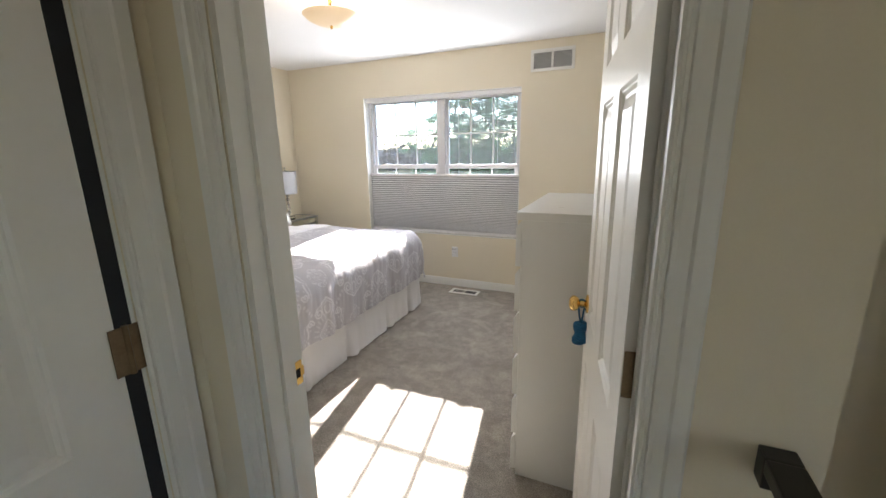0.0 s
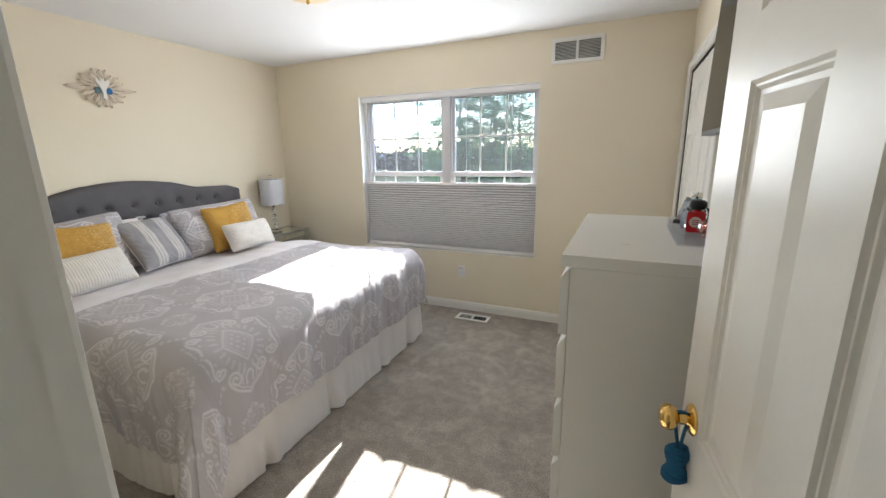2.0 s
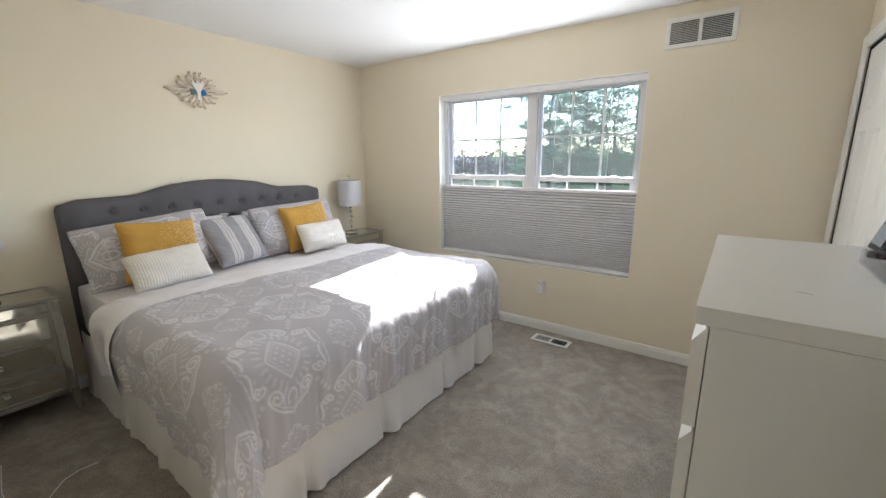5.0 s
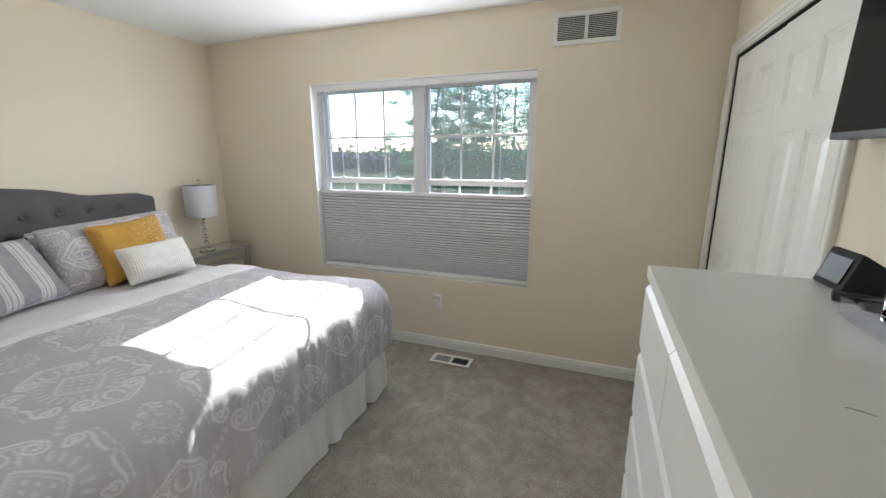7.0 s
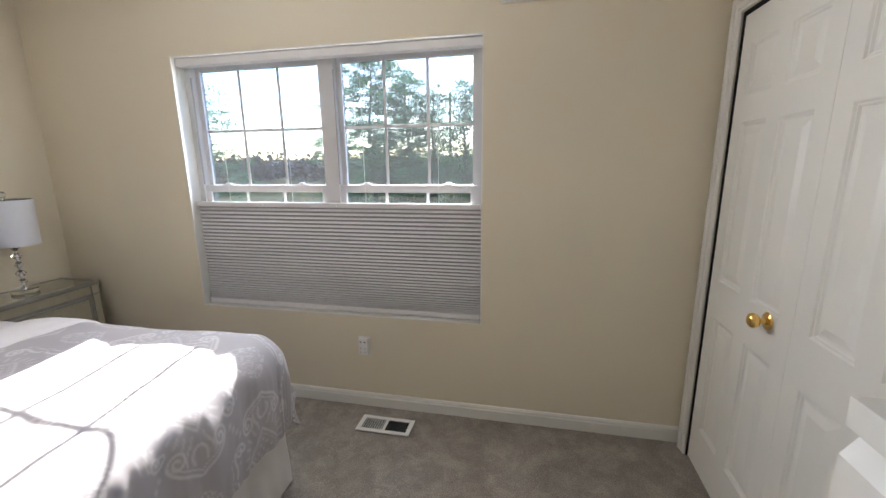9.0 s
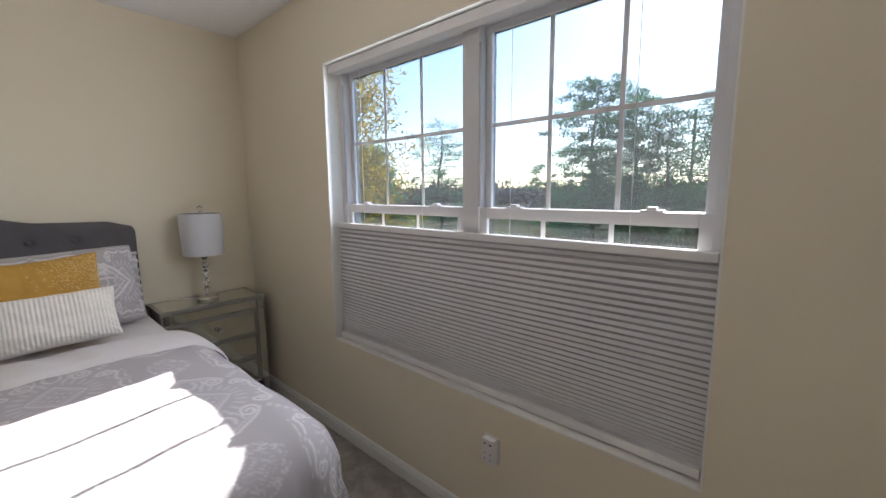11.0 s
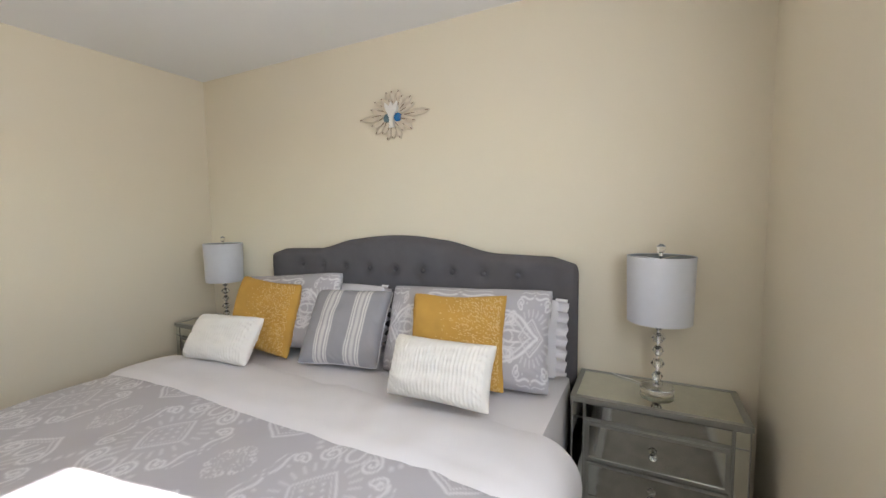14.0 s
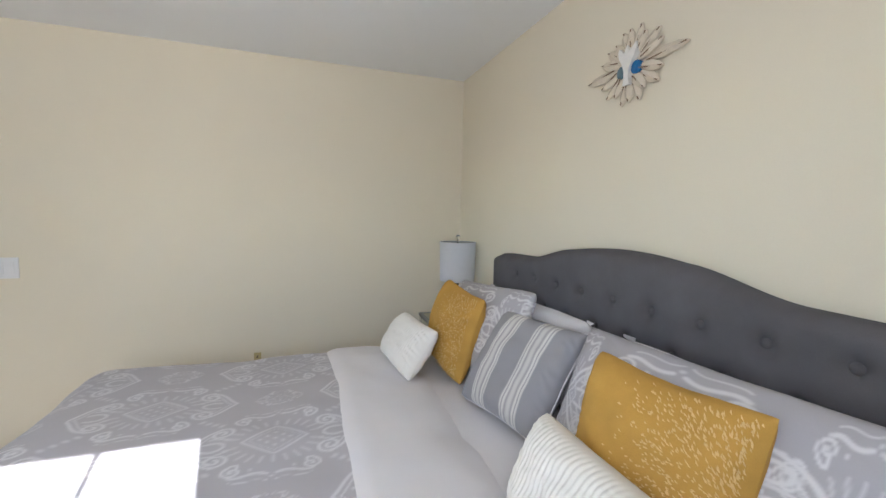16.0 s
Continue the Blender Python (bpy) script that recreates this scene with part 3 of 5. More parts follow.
box(b2, -0.130, 0.130, -0.045, 0.045, 0.0005, 0.0015)
part("backing", b2, DARKGAP, reg, "black sheet painted as the dark of the duct")
for k in range(20):
    x = -0.125 + k * 0.0132
    if abs(x) < 0.011:
        continue
    b2 = bmesh.new()
    lean = 0.004 if x < 0 else -0.001
    grid_faces(b2, [(x, -0.045, 0.0025), (x, 0.045, 0.0025), (x + 0.003 + lean, -0.045, 0.0062), (x + 0.003 + lean, 0.045, 0.0062)], 2, 2)
    part("slat", b2, GRILLE, reg)

sw = thing("light_switch", "white double light switch plate on the wall", "light switch", pose(-1.235, SY, 1.115))
b2 = bmesh.new()
box(b2, -0.058, 0.058, 0, 0.006, -0.058, 0.058, 0.002)
part("cover_plate", b2, WHITEPL, sw)
for x in (-0.023, 0.023):
    b2 = bmesh.new()
    box(b2, x - 0.016, x + 0.016, 0.006, 0.009, -0.033, 0.033, 0.001)
    part("rocker", b2, WHITEPL, sw)
so = thing("cable_socket", "small ivory cable socket low on the wall", "socket", pose(-2.485, SY, 0.50))
b2 = bmesh.new()
box(b2, -0.022, 0.022, 0, 0.016, -0.024, 0.024, 0.003)
part("body", b2, IVORY, so)
b2 = bmesh.new()
lathe(b2, [(0, 0.022), (0.005, 0.022), (0.005, 0)], 12, pose(0, 0.016, 0.004, -90, 0, 0))
part("plug", b2, OLDBRASS, so)

# ---------------------------------------------------------------- dresser
DRX0, DRX1, DRY0, DRY1, DRH = -0.53, -0.045, 3.062, 3.852, 1.236
dresser = thing("chest_of_drawers", "tall white lacquered six-drawer chest against the wall", "dresser")
b2 = bmesh.new()
box(b2, DRX0, DRX1, DRY0, DRY1, DRH - 0.032, DRH, 0.0015)
part("top", b2, LACQ, dresser)
for y0 in (DRY0, DRY1 - 0.018):
    b2 = bmesh.new()
    box(b2, DRX0 + 0.024, DRX1, y0, y0 + 0.018, 0.004, DRH - 0.0325, 0.001)
    part("side_panel", b2, LACQ, dresser)
b2 = bmesh.new()
box(b2, DRX1 - 0.01, DRX1 - 0.002, DRY0 + 0.019, DRY1 - 0.019, 0.03, DRH - 0.033)
part("back_panel", b2, LACQ, dresser)
# near-black box stands for the shade seen between the drawers
b2 = bmesh.new()
box(b2, DRX0 + 0.03, DRX1 - 0.012, DRY0 + 0.019, DRY1 - 0.019, 0.004, DRH - 0.05)
part("carcass", b2, DARKGAP, dresser, "black filler painted as the shade behind the drawer gaps")
zf = [0.030, 0.222, 0.420, 0.620, 0.815, 1.010]


def drawer_front(y0, y1, z0, z1):
    """A front with its top edge bevelled back as a finger grip."""
    b3 = bmesh.new()
    x = DRX0
    prof = [(x, z0 + 0.002), (x, z1 - 0.030), (x + 0.018, z1 - 0.004), (x + 0.022, z1 - 0.004), (x + 0.022, z0 + 0.002)]
    grid_faces(b3, [(px, y, pz) for px, pz in prof + prof[:1] for y in (y0, y1)], len(prof) + 1, 2)
    bmesh.ops.remove_doubles(b3, verts=b3.verts, dist=1e-5)
    bmesh.ops.holes_fill(b3, edges=b3.edges)
    part("drawer", b3, LACQ, dresser)


for k, z in enumerate(zf):
    z1 = zf[k + 1] - 0.003 if k < 5 else DRH - 0.034
    if k < 5:
        drawer_front(DRY0 + 0.001, DRY1 - 0.001, z, z1 if k < 4 else zf[5] - 0.003)
    else:
        ym = (DRY0 + DRY1) / 2
        drawer_front(DRY0 + 0.001, ym - 0.0015, z, z1)
        drawer_front(ym + 0.0015, DRY1 - 0.001, z, z1)
b2 = bmesh.new()
box(b2, DRX0 + 0.06, DRX0 + 0.075, DRY0 + 0.02, DRY1 - 0.02, 0.0, 0.03)
part("plinth", b2, LACQ, dresser)

# ---------------------------------------------------------------- television
tv = thing("television", "black flat television tilted on the wall", "television", pose(-0.080, 3.54, 1.89, 0, 1.5, 0))
b2 = bmesh.new()
box(b2, -0.02, 0.028, -0.56, 0.56, -0.335, 0.335, 0.006)
part("casing", b2, BLACK, tv)
b2 = bmesh.new()
box(b2, -0.0225, -0.0205, -0.548, 0.548, -0.318, 0.323)
SCREEN = material("dark glossy screen", (0.01, 0.011, 0.013), 0.12, var=0.05, bump=0.0, spec=0.1)
part("screen", b2, SCREEN, tv, "dark glossy screen")
b2 = bmesh.new()
box(b2, 0.0285, 0.046, -0.15, 0.15, -0.12, 0.12, 0.002)
part("wall_mount", b2, BLACKMETAL, tv)

# ---------------------------------------------------------------- ceiling light
FX, FY = -1.86, 3.72
GLOWG = bpy.data.materials.new("warm lit alabaster glass")
GLOWG.use_nodes = True
gb = bsdf(GLOWG)
gb.inputs["Base Color"].default_value = (0.78, 0.68, 0.54, 1)
gb.inputs["Roughness"].default_value = 0.3
gb.inputs["Emission Color"].default_value = (1.0, 0.66, 0.30, 1)
gb.inputs["Emission Strength"].default_value = 0.02
fix = thing("ceiling_light", "lit alabaster glass bowl ceiling light with brass fittings", "ceiling light", pose(FX, FY, CZ))
b2 = bmesh.new()
lathe(b2, [(0, 0), (0.062, 0), (0.062, -0.010), (0.045, -0.022), (0.014, -0.030), (0.010, -0.06), (0.016, -0.07), (0.010, -0.08), (0.008, -0.19), (0, -0.19)], 28)
part("canopy", b2, BRASS, fix, "brass canopy and stem", smooth=40)
b2 = bmesh.new()
prof = [(0.004, -0.205), (0.05, -0.203), (0.10, -0.192), (0.14, -0.172), (0.163, -0.150), (0.168, -0.146), (0.166, -0.143), (0.158, -0.147), (0.135, -0.166), (0.10, -0.184), (0.05, -0.196), (0.004, -0.198)]
lathe(b2, prof, 40)
part("bowl", b2, GLOWG, fix, "warm glowing glass bowl", smooth=60)
b2 = bmesh.new()
lathe(b2, [(0, -0.225), (0.006, -0.222), (0.010, -0.214), (0.006, -0.206), (0.012, -0.203), (0, -0.20)], 18)
part("finial", b2, BRASS, fix, smooth=50)
bulb = bpy.data.lights.new("bulb", 'POINT')
bulb.energy, bulb.color, bulb.shadow_soft_size = 0.62, (1.0, 0.82, 0.62), 0.04
bo = new("bulb", bulb)
bo.location = (FX, FY, CZ - 0.12)

# ---------------------------------------------------------------- hand rail beside the stairs
rail = thing("handrail", "black metal handrail ending at the hall wall", "handrail")
b2 = bmesh.new()
box(b2, 0.028, 0.068, 0.6, HY - 0.03, 1.082, 1.102, 0.003)
part("rail", b2, BLACKMETAL, rail)
b2 = bmesh.new()
box(b2, 0.028, 0.068, HY - 0.03, HY - 0.001, 1.058, 1.102, 0.003)
part("bracket", b2, BLACKMETAL, rail)
for y in (0.7, 1.4):
    b2 = bmesh.new()
    box(b2, 0.038, 0.058, y - 0.01, y + 0.01, 0.0, 1.082)
    part("post", b2, BLACKMETAL, rail)

# ---------------------------------------------------------------- bed
BS, BN = 2.895, 4.825            # south and north edges of the headboard
bed = thing("bed", "king bed with a charcoal tufted headboard and white skirt", "bed")
HBX0, HBX1 = WX + 0.008, WX + 0.085


def hb_top(y):
    """Height of the headboard's top edge."""
    f = (y - BS) / (BN - BS)
    c = abs(f - 0.5) * 2
    if c < 0.26:
        z = 1.340 - 0.020 * (c / 0.26) ** 2
    elif c < 0.60:
        k = (c - 0.26) / 0.34
        z = 1.320 - 0.052 * (k * k * (3 - 2 * k)) - 0.014 * k
    else:
        z = 1.254 - 0.010 * (c - 0.60) / 0.40
    end = min(y - BS, BN - y)
    if end < 0.07:
        z -= 0.07 - math.sqrt(max(0.0, 0.07 ** 2 - (0.07 - end) ** 2))
    return z


buttons = []
for row, z in enumerate((1.156, 1.036, 0.916)):
    for k in range(9 + row % 2):
        y = 3.86 + (k - 4) * 0.1735 - (0.0868 if row % 2 else 0.0)
        buttons.append((y, z))
b2 = bmesh.new()
ny, nz = 200, 90
front = []
for i in range(ny + 1):
    f = i / ny
    y = BS + (BN - BS) * (0.5 - 0.5 * math.cos(math.pi * f) if (f < 0.06 or f > 0.94) else f)
    zt = hb_top(min(max(y, BS + 1e-4), BN - 1e-4))
    for j in range(nz + 1):
        z = 0.30 + (zt - 0.30) * j / nz
        edge = min(zt - z, y - BS, BN - y)
        x = HBX1 - 0.028 * max(0.0, 1 - edge / 0.035) ** 2
        for by, bz in buttons:
            d2 = (y - by) ** 2 + (z - bz) ** 2
            if d2 < 0.01:
                x -= 0.024 * math.exp(-d2 / 0.00055) + 0.006 * math.exp(-d2 / 0.004)
        front.append((x + 0.0015 * noise.noise(Vector((y * 9, z * 9, 1))), y, z))
grid_faces(b2, front, ny + 1, nz + 1)
back = [(HBX0, p[1], p[2]) for p in front]
vb = grid_faces(b2, back, ny + 1, nz + 1)
bmesh.ops.bridge_loops(b2, edges=[e for e in b2.edges if e.is_boundary])
part("headboard", b2, GREYFAB, bed, "charcoal grey linen tufted headboard", smooth=60)
hb = bed.children[0]
for by, bz in buttons:
    b2 = bmesh.new()
    lathe(b2, [(0, 0.008), (0.008, 0.0065), (0.0135, 0.002), (0.014, -0.004)], 14)
    part("button", b2, GREYFAB, hb, "fabric covered button", smooth=60, m=pose(HBX1 - 0.021, by, bz, 0, 90, 0))
b2 = bmesh.new()
box(b2, HBX1, -1.95, BS + 0.05, BN - 0.05, 0.12, 0.40)
part("base", b2, DARKBASE, bed, "black fabric box base")
b2 = bmesh.new()
box(b2, HBX1 + 0.004, -1.90, BS + 0.01, BN - 0.01, 0.402, 0.722, 0.05)
part("mattress", b2, SHEET, bed, "white sheeted mattress", smooth=50)
# gathered skirt: a pleated band round three sides
b2 = bmesh.new()
SKX, SKS, SKN = -1.915, 2.90, 4.86
path = []
step = 0.012
x = HBX1 + 0.02
while x < SKX:
    path.append((x, SKS, 0, -1))
    x += step
y = SKS
while y < SKN:
    path.append((SKX, y, 1, 0))
    y += step
x = SKX
while x > HBX1 + 0.02:
    path.append((x, SKN, 0, 1))
    x -= step
rows = []
pleats = [60, 92, 138, 182, 223, 268, 301, 345]
for k, (px, py, nx2, ny2) in enumerate(path):
    for j in range(15):
        f = j / 14
        wave = 0.012 * noise.noise(Vector((k * 0.07, f * 1.2, 0))) + 0.006 * noise.noise(Vector((k * 0.23, f * 2, 5)))
        for pc in pleats:
            wave -= 0.03 * math.exp(-((k - pc) / 1.6) ** 2) * f
            wave += 0.012 * math.exp(-((k - pc - 5) / 3.0) ** 2) * f
        out = 0.012 + wave * (0.3 + f) + 0.02 * f
        z = 0.42 * (1 - f) + 0.010 + 0.008 * noise.noise(Vector((k * 0.05, 7, 0))) * f
        rows.append((px + nx2 * out, py + ny2 * out, max(0.004, z)))
grid_faces(b2, rows, len(path), 15)
part("bed_skirt", b2, SKIRTM, bed, "off-white pleated cotton bed skirt", smooth=180)

# ---------------------------------------------------------------- the woven medallion pattern


def spiral(cx, cy, r0, r1, a0, turns, n2=60):
    t = np.linspace(0, 1, n2)
    r = r0 + (r1 - r0) * t
    a = np.radians(a0) + turns * 2 * np.pi * t
    return np.stack([cx + r * np.cos(a), cy + r * np.sin(a)], 1)


def bez(*p):
    p = [np.array(q, float) for q in p]
    t = np.linspace(0, 1, 50)[:, None]
    if len(p) == 3:
        return (1 - t) ** 2 * p[0] + 2 * t * (1 - t) * p[1] + t ** 2 * p[2]
    return (1 - t) ** 3 * p[0] + 3 * t * (1 - t) ** 2 * p[1] + 3 * t ** 2 * (1 - t) * p[2] + t ** 3 * p[3]


def medallion_raster(n2=260):
    """One scrolled medallion, drawn in a quarter and mirrored; values 0 to 1 over -1..1 squared."""
    strokes = []      # (points, half width, weight)
    strokes.append((bez((1.0, 0.0), (0.88, 0.12), (0.84, 0.44), (0.62, 0.50)), 0.026, 1))
    strokes.append((bez((0.92, 0.0), (0.82, 0.08), (0.80, 0.34), (0.64, 0.40)), 0.014, 0.9))
    strokes.append((spiral(0.62, 0.36, 0.15, 0.03, 85, 1.45), 0.026, 1))
    strokes.append((bez((0.48, 0.62), (0.40, 0.52), (0.34, 0.52), (0.36, 0.64)), 0.024, 1))
    strokes.append((spiral(0.40, 0.70, 0.11, 0.02, -60, 1.3), 0.024, 1))
    strokes.append((bez((0.42, 0.82), (0.30, 0.90), (0.22, 0.72), (0.05, 0.82)), 0.030, 1))
    strokes.append((bez((0.40, 0.92), (0.26, 1.0), (0.16, 0.86), (0.03, 0.96)), 0.014, 0.8))
    strokes.append((bez((0.78, 0.10), (0.66, 0.14), (0.60, 0.10), (0.56, 0.02)), 0.026, 0.9))
    strokes.append((bez((0.74, 0.22), (0.62, 0.24), (0.58, 0.18), (0.50, 0.14)), 0.022, 0.8))
    strokes.append((bez((0.37, 0.0), (0.25, 0.13), (0.12, 0.28), (0.0, 0.37)), 0.022, 0.8))
    strokes.append((bez((0.29, 0.0), (0.20, 0.10), (0.10, 0.20), (0.0, 0.29)), 0.011, 0.6))
    for a in (14, 30, 46, 60, 75, 90):
        ca, sa = math.cos(math.radians(a)), math.sin(math.radians(a))
        r0, r1 = 0.43, 0.56
        strokes.append((np.stack([np.linspace(r0, r1, 20) * ca, np.linspace(r0, r1, 20) * sa], 1), 0.026, 0.55))
    for px, py in ((0.0, 0.0), (0.09, 0.08), (0.17, 0.0), (0.0, 0.17), (0.50, 0.40), (0.40, 0.70), (0.22, 0.70), (0.0, 0.88)):
        strokes.append((np.array([[px, py]]), 0.030, 0.8))
    g = np.linspace(0, 1, n2 // 2)
    gx, gy = np.meshgrid(g, g, indexing="ij")
    out = np.zeros_like(gx)
    for pts2, hw, wt in strokes:
        d2 = np.full_like(gx, 9.0)
        for q in pts2:
            d2 = np.minimum(d2, (gx - abs(q[0])) ** 2 + (gy - abs(q[1])) ** 2)
        out = np.maximum(out, wt * np.clip(1.5 - np.sqrt(d2) / (hw * 0.78), 0, 1))
    return out


MED = medallion_raster()


def sample_med(px, py):
    """Pattern value at -1..1 coordinates, 0 outside."""
    ax2, ay2 = np.abs(px), np.abs(py)
    n2 = MED.shape[0] - 1
    i, j = np.clip(ax2 * n2, 0, n2), np.clip(ay2 * n2, 0, n2)
    i0, j0 = np.minimum(i.astype(int), n2 - 1), np.minimum(j.astype(int), n2 - 1)
    fi, fj = i - i0, j - j0
    v = (MED[i0, j0] * (1 - fi) * (1 - fj) + MED[i0 + 1, j0] * fi * (1 - fj) + MED[i0, j0 + 1] * (1 - fi) * fj + MED[i0 + 1, j0 + 1] * fi * fj)
    return np.where((ax2 < 1) & (ay2 < 1), v, 0.0)


PX, PY = 0.80, 0.62           # repeat of the pattern along and across the bed


def damask(s, t):
    """Woven pattern at cloth coordinates: large medallions in staggered rows, small stars and dotted links between."""
    v = np.zeros_like(s)
    for ox, oy in ((0, 0), (0.5, 0.5)):
        lx = ((s / PX - ox + 0.5) % 1.0 - 0.5) * PX
        ly = ((t / PY - oy + 0.5) % 1.0 - 0.5) * PY
        v = np.maximum(v, sample_med(lx / 0.255, ly / 0.20))
        # dotted links to the next row
        sx, sy = np.abs(lx) / PX * 2, np.abs(ly) / PY * 2
        on = np.abs(sx - sy) * 0.25
        dots = np.clip(1.4 - np.sqrt((on / 0.012) ** 2 + (((sx + sy) * 9 % 1.0 - 0.5) / 0.32) ** 2), 0, 1)
        v = np.maximum(v, 0.7 * dots * ((sx + sy > 0.80) & (sx + sy < 1.2)))
    for ox, oy in ((0.5, 0), (0, 0.5)):
        lx = ((s / PX - ox + 0.5) % 1.0 - 0.5) * PX
        ly = ((t / PY - oy + 0.5) % 1.0 - 0.5) * PY
        v = np.maximum(v, 0.8 * sample_med(lx / 0.085, ly / 0.075))
    return v


def pattern_material(name, base, light, rough=0.75):
    m = material(name, base, rough, var=0.04, scale=5, fine=500, bump=0.2, bump_dist=0.0006, spec=0.2)
    nt = m.node_tree
    at = nt.nodes.new("ShaderNodeAttribute")
    at.attribute_name = "weave"
    mix = nt.nodes.new("ShaderNodeMix")
    mix.data_type = 'RGBA'
    src = [l for l in nt.links if l.to_socket == bsdf(m).inputs["Base Color"]][0].from_socket
    nt.links.new(at.outputs["Fac"], mix.inputs["Factor"])
    nt.links.new(src, mix.inputs[6])
    mix.inputs[7].default_value = (*light, 1)
    nt.links.new(mix.outputs[2], bsdf(m).inputs["Base Color"])
    return m


DUVETM = pattern_material("grey satin damask", (0.46, 0.445, 0.475), (0.68, 0.67, 0.69), 0.55)
SHAMM = pattern_material("grey damask cotton", (0.44, 0.425, 0.45), (0.70, 0.69, 0.70))


def cloth(name, pts, nu, nv, weave, mat, parent, label="", flip=False):
    """A smooth sheet from arrays of points, with its woven pattern as a mesh attribute."""
    me = bpy.data.meshes.new(name)
    idx = np.arange(nu * nv).reshape(nu, nv)
    a, b, c, d = idx[:-1, :-1].ravel(), idx[1:, :-1].ravel(), idx[1:, 1:].ravel(), idx[:-1, 1:].ravel()
    faces = np.stack([a, b, c, d] if not flip else [d, c, b, a], 1)
    me.from_pydata(pts.reshape(-1, 3).tolist(), [], faces.tolist())
    if weave is not None:
        at = me.attributes.new("weave", 'FLOAT', 'POINT')
        at.data.foreach_set("value", weave.ravel().astype(np.float32))
    me.polygons.foreach_set("use_smooth", [True] * len(me.polygons))
    me.materials.append(mat)
    ob = new(name, me)
    ob.parent = parent
    return tagged(ob, label)


def wob(x, y, z=0.0):
    return noise.noise(Vector((x, y, z)))


wobv = np.vectorize(wob)

# ---------------------------------------------------------------- duvet: lies on the mattress, hangs over the foot and both sides
ZT, RR = 0.750, 0.145                         # top of the duvet, roundness of its edge
DXH, DXF, DYS, DYN = -2.945, -1.845, 2.835, 4.925   # fold line, foot edge, south and north edges of the outline
HANG = 0.455


def drape(s, t, lift=0.0, hang_scale=1.0):
    """Cloth coordinates (metres along and across the bed) to a place on the draped bed."""
    ix, iy0, iy1 = DXF - RR, DYS + RR, DYN - RR
    dx = np.maximum(0.0, s - ix)
    dy = np.where(t < iy0, t - iy0, np.where(t > iy1, t - iy1, 0.0))
    d = np.hypot(dx, dy)
    d = d * (1 - np.where(dy > 0, 0.26, -0.09) * 2 * dx * np.abs(dy) / np.maximum(d * d, 1e-9))
    d0 = np.maximum(np.hypot(dx, dy), 1e-9)
    ux, uy = dx / d0, dy / d0
    arc = RR * math.pi / 2
    ang = np.minimum(d, arc) / RR
    h = RR * np.sin(ang)
    drop = RR * (1 - np.cos(ang)) + np.maximum(0.0, d - arc)
    below = np.maximum(0.0, drop - 0.06)
    run = np.where(np.abs(uy) > np.abs(ux), s, t)
    fold = 0.034 * wobv(run * 6.0, below * 1.2, 3.0) + 0.015 * wobv(run * 16.0, below * 2.5, 8.0) + 0.005 * wobv(run * 38.0, below * 5.0, 12.0)
    h = h + below * (-0.05 + np.where(uy < 0, 0.30, 0.12) * np.abs(ux * uy) * 2) + fold * np.minimum(1.0, below / 0.14) + lift * np.sin(ang)
    corner = np.abs(ux * uy) * 2
    h = h + corner * below * 0.07 * np.sin(np.arctan2(np.abs(uy), ux) * 8.0)
    x = np.minimum(s, ix) + ux * h
    y = np.clip(t, iy0, iy1) + uy * h
    puff = 0.016 * wobv(s * 2.6, t * 2.6, 1.0) + 0.007 * wobv(s * 7, t * 7, 2.0)
    z = ZT + puff + lift * np.cos(ang) - drop
    return np.stack([x, y, np.maximum(z, 0.03)], -1)


duvet = thing("duvet", "grey satin damask duvet with pale scrolled medallions", "duvet")
ds = np.linspace(DXH - 0.02, DXF - RR + RR * math.pi / 2 + HANG - RR, 250)
dt = np.linspace(DYS + RR - RR * math.pi / 2 - 0.31, DYN - RR + RR * math.pi / 2 + 0.31, 440)
S, T = np.meshgrid(ds, dt, indexing="ij")
# the south side and the head end hang unevenly
Tm = np.where(T < DYS + RR, DYS + RR + (T - DYS - RR) * (1.0 + 0.10 * np.sin(S * 5.0)), T)
pts = drape(S, Tm)
wv = damask(S + 2.285, T - 3.43)
cloth("cover", pts, len(ds), len(dt), wv, DUVETM, duvet)
# turned-down white lining over the head end
fs = np.linspace(-3.27, DXH + 0.055, 40)
ft = np.linspace(DYS + RR - RR * math.pi / 2 - 0.28, DYN - RR + RR * math.pi / 2 + 0.27, 260)
S, T = np.meshgrid(fs, ft, indexing="ij")
S2 = S + 0.02 * wobv(T * 2.2, T * 0, 4.0) + 0.05 * np.maximum(0, (T - 4.5)) * 1.0
pts = drape(S2, T, lift=0.016)
front = np.clip((S - (DXH + 0.055 - 0.05)) / 0.05, 0, 1)
pts[..., 2] -= 0.016 * front ** 2
head = np.clip((-3.05 - S) / 0.22, 0, 1)
pts[..., 2] -= 0.035 * head ** 2
pts[..., 2] += 0.005 * wobv(S * 9, T * 6, 9.0) + 0.009 * wobv(S * 2.4 + T * 1.5, T * 8 - S * 3, 13.0)
cloth("turned_down_lining", pts, len(fs), len(ft), None, SHEET, duvet, "white cotton lining folded back")

# ---------------------------------------------------------------- pillows


